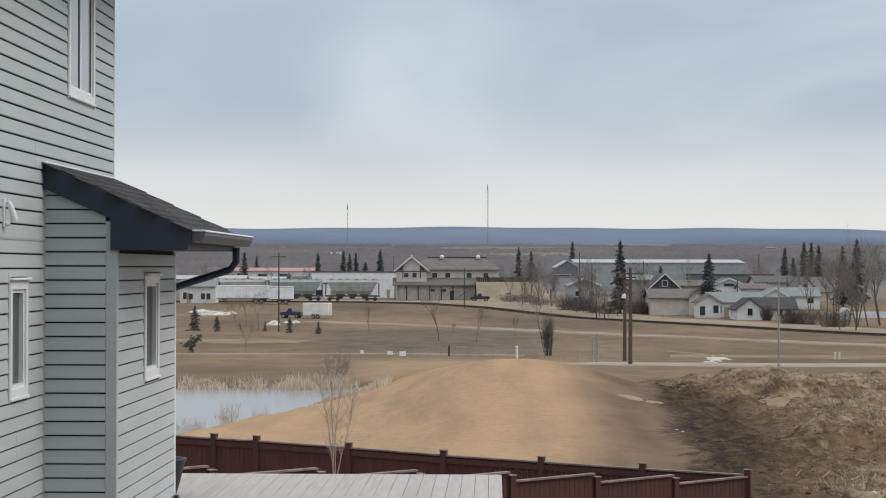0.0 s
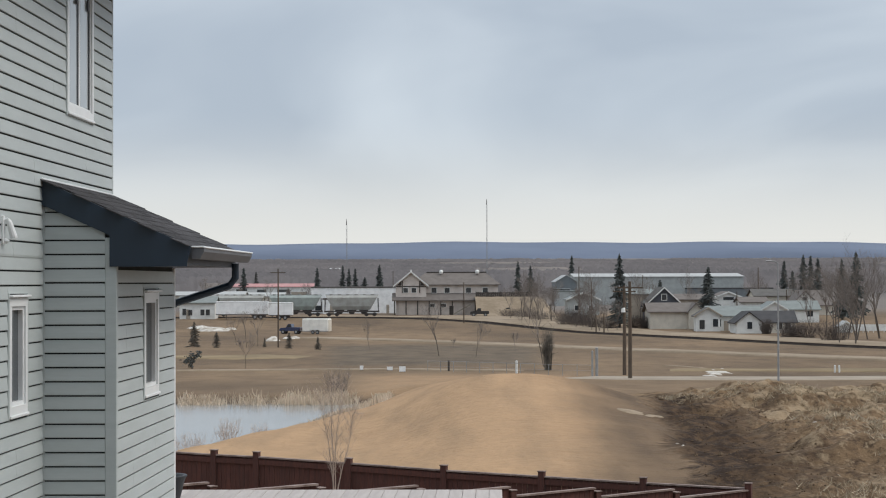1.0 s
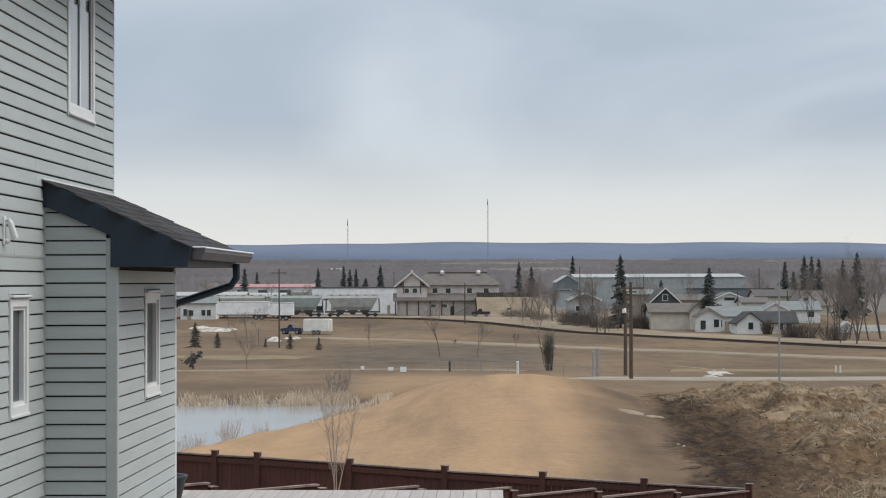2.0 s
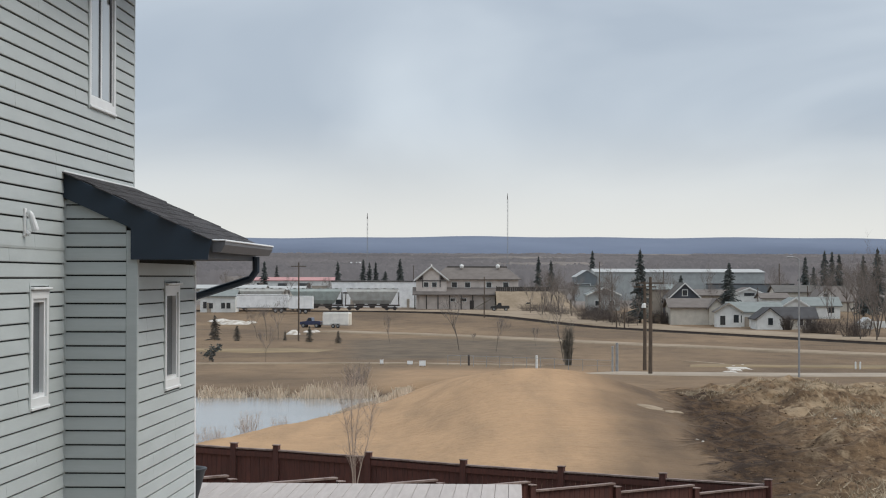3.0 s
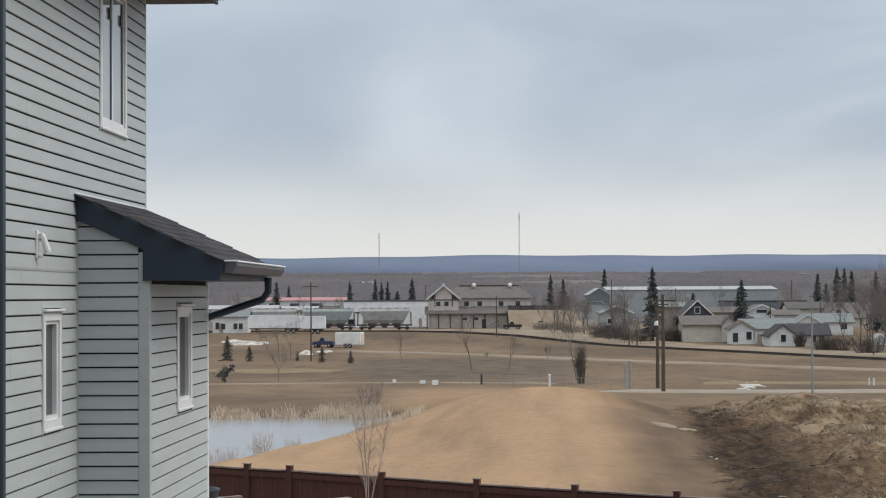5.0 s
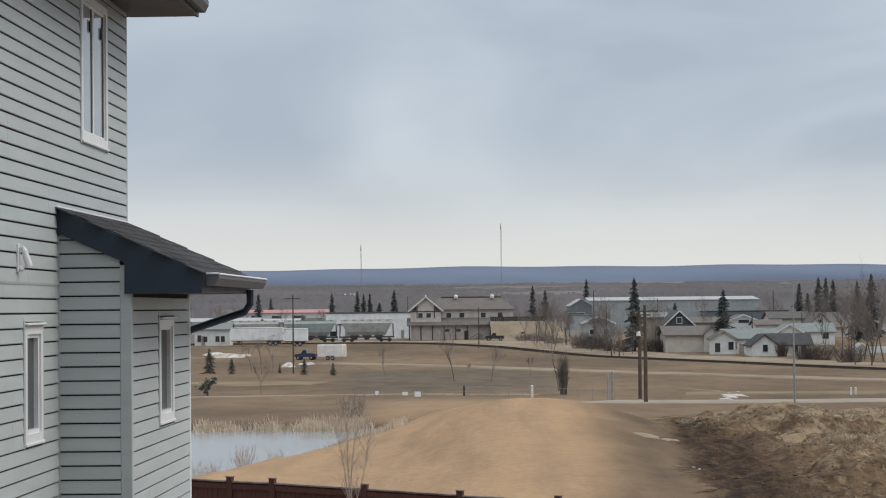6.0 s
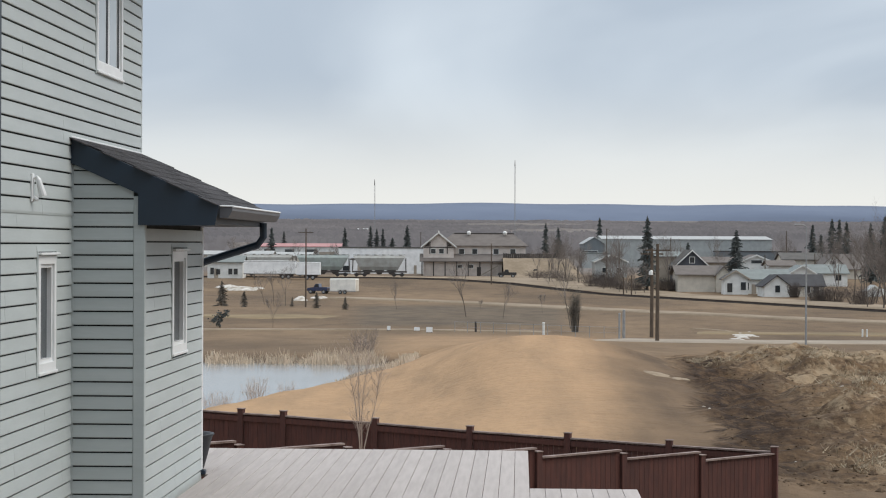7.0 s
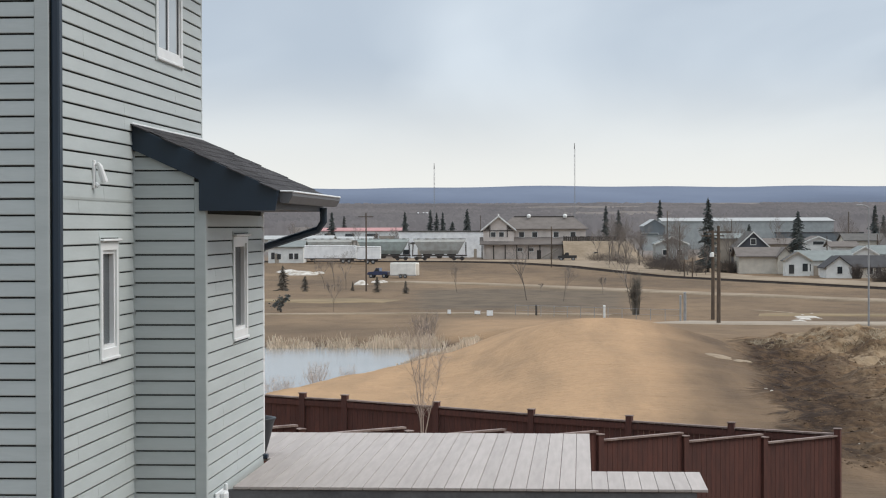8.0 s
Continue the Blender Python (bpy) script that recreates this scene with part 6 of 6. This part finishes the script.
def radio_mast(x, y, h):
    ob = thing("radio_mast", Matrix.Translation(put(x, y, -0.5)), "slender lattice radio mast far off", "radio mast", "radio masts")
    for a in range(3):
        c, s = math.cos(a * 2.094), math.sin(a * 2.094)
        part("leg", tube([(c * 0.4, s * 0.4, 0), (c * 0.36, s * 0.36, h)], 0.08, 4), STEEL, ob)
    bm = bmesh.new()
    z, k = 0.0, 0
    while z < h - 3:
        for a in range(3):
            p = Vector((math.cos(a * 2.094) * 0.38, math.sin(a * 2.094) * 0.38, z))
            q = Vector((math.cos((a + 1) * 2.094) * 0.38, math.sin((a + 1) * 2.094) * 0.38, z + 3))
            add_tube(bm, [p, q], 0.045, 3, False)
        z += 3
    part("lattice", bm, STEEL, ob)
    part("antenna", tube([(0, 0, h), (0, 0, h + 4)], [0.35, 0.12], 6), DARKSTEEL, ob)


radio_mast(-47.17, 1300, 38.03)
radio_mast(44.94, 1300, 51.03)



SIGNWHITE = paint("sign_white", (0.9, 0.9, 0.88))


def sign(x, y, w, h, up, label):
    ob = thing("sign", Matrix.Translation(put(x, y, 0)), label, "sign", "field signs")
    part("board", box(-w / 2, w / 2, -0.02, 0.02, up, up + h, 0.01), SIGNWHITE, ob)
    for s in (-1, 1):
        part("post", box(s * w * 0.35 - 0.04, s * w * 0.35 + 0.04, 0.022, 0.09, -0.2, up + h * 0.8), DARKWOOD, ob)
    return ob


sign(-6.19, 214.6, 0.37, 0.43, 0.08, "small plain white sign in the dry grass")
sign(-3.11, 213.1, 0.61, 0.37, 0.08, "small plain white sign in the dry grass")
sign(-1.73, 208.8, 0.66, 0.54, 0.08, "small plain white sign in the dry grass")


def post(x, y, h, r, mat, label):
    ob = thing("marker_post", Matrix.Translation(put(x, y, -0.1)), label, "post")
    part("shaft", tube([(0, 0, 0), (0, 0, h)], [r, r * 0.95], 8), mat, ob)
    part("cap", tube([(0, 0, h), (0, 0, h + 0.06)], [r * 1.2, r * 0.6], 8), mat, ob)


post(3.21, 212, 1.2, 0.12, DARKWOOD, "short dark marker post")
post(10.13, 205, 1.35, 0.13, W_WHITE, "short white marker post")
post(17.64, 196, 2.9, 0.15, STEEL, "tall steel gate post")
post(17.02, 194, 2.6, 0.10, STEEL, "slim steel gate post by the road")
post(43.17, 205, 0.8, 0.09, W_WHITE, "low white marker post")
post(43.64, 205, 0.8, 0.09, W_WHITE, "low white marker post")


def chain_fence(x0, x1, y0, y1, n):
    fence = thing("chain_link_fence", Matrix.Identity(4), "low steel rail and chain link fence behind the mound", "fence")
    for i in range(n + 1):
        t = i / n
        p = put(x0 + (x1 - x0) * t, y0 + (y1 - y0) * t)
        part("fence_post", tube([p - Vector((0, 0, 0.2)), p + Vector((0, 0, 1.15))], 0.03, 5), STEEL, fence)
        if i < n:
            q = put(x0 + (x1 - x0) * (t + 1 / n), y0 + (y1 - y0) * (t + 1 / n))
            part("top_rail", tube([p + Vector((0, 0, 1.1)), q + Vector((0, 0, 1.1))], 0.016, 4), STEEL, fence)
            part("mid_wire", tube([p + Vector((0, 0, 0.55)), q + Vector((0, 0, 0.55))], 0.010, 3), STEEL, fence)


chain_fence(0.97, 17.14, 212, 196, 12)
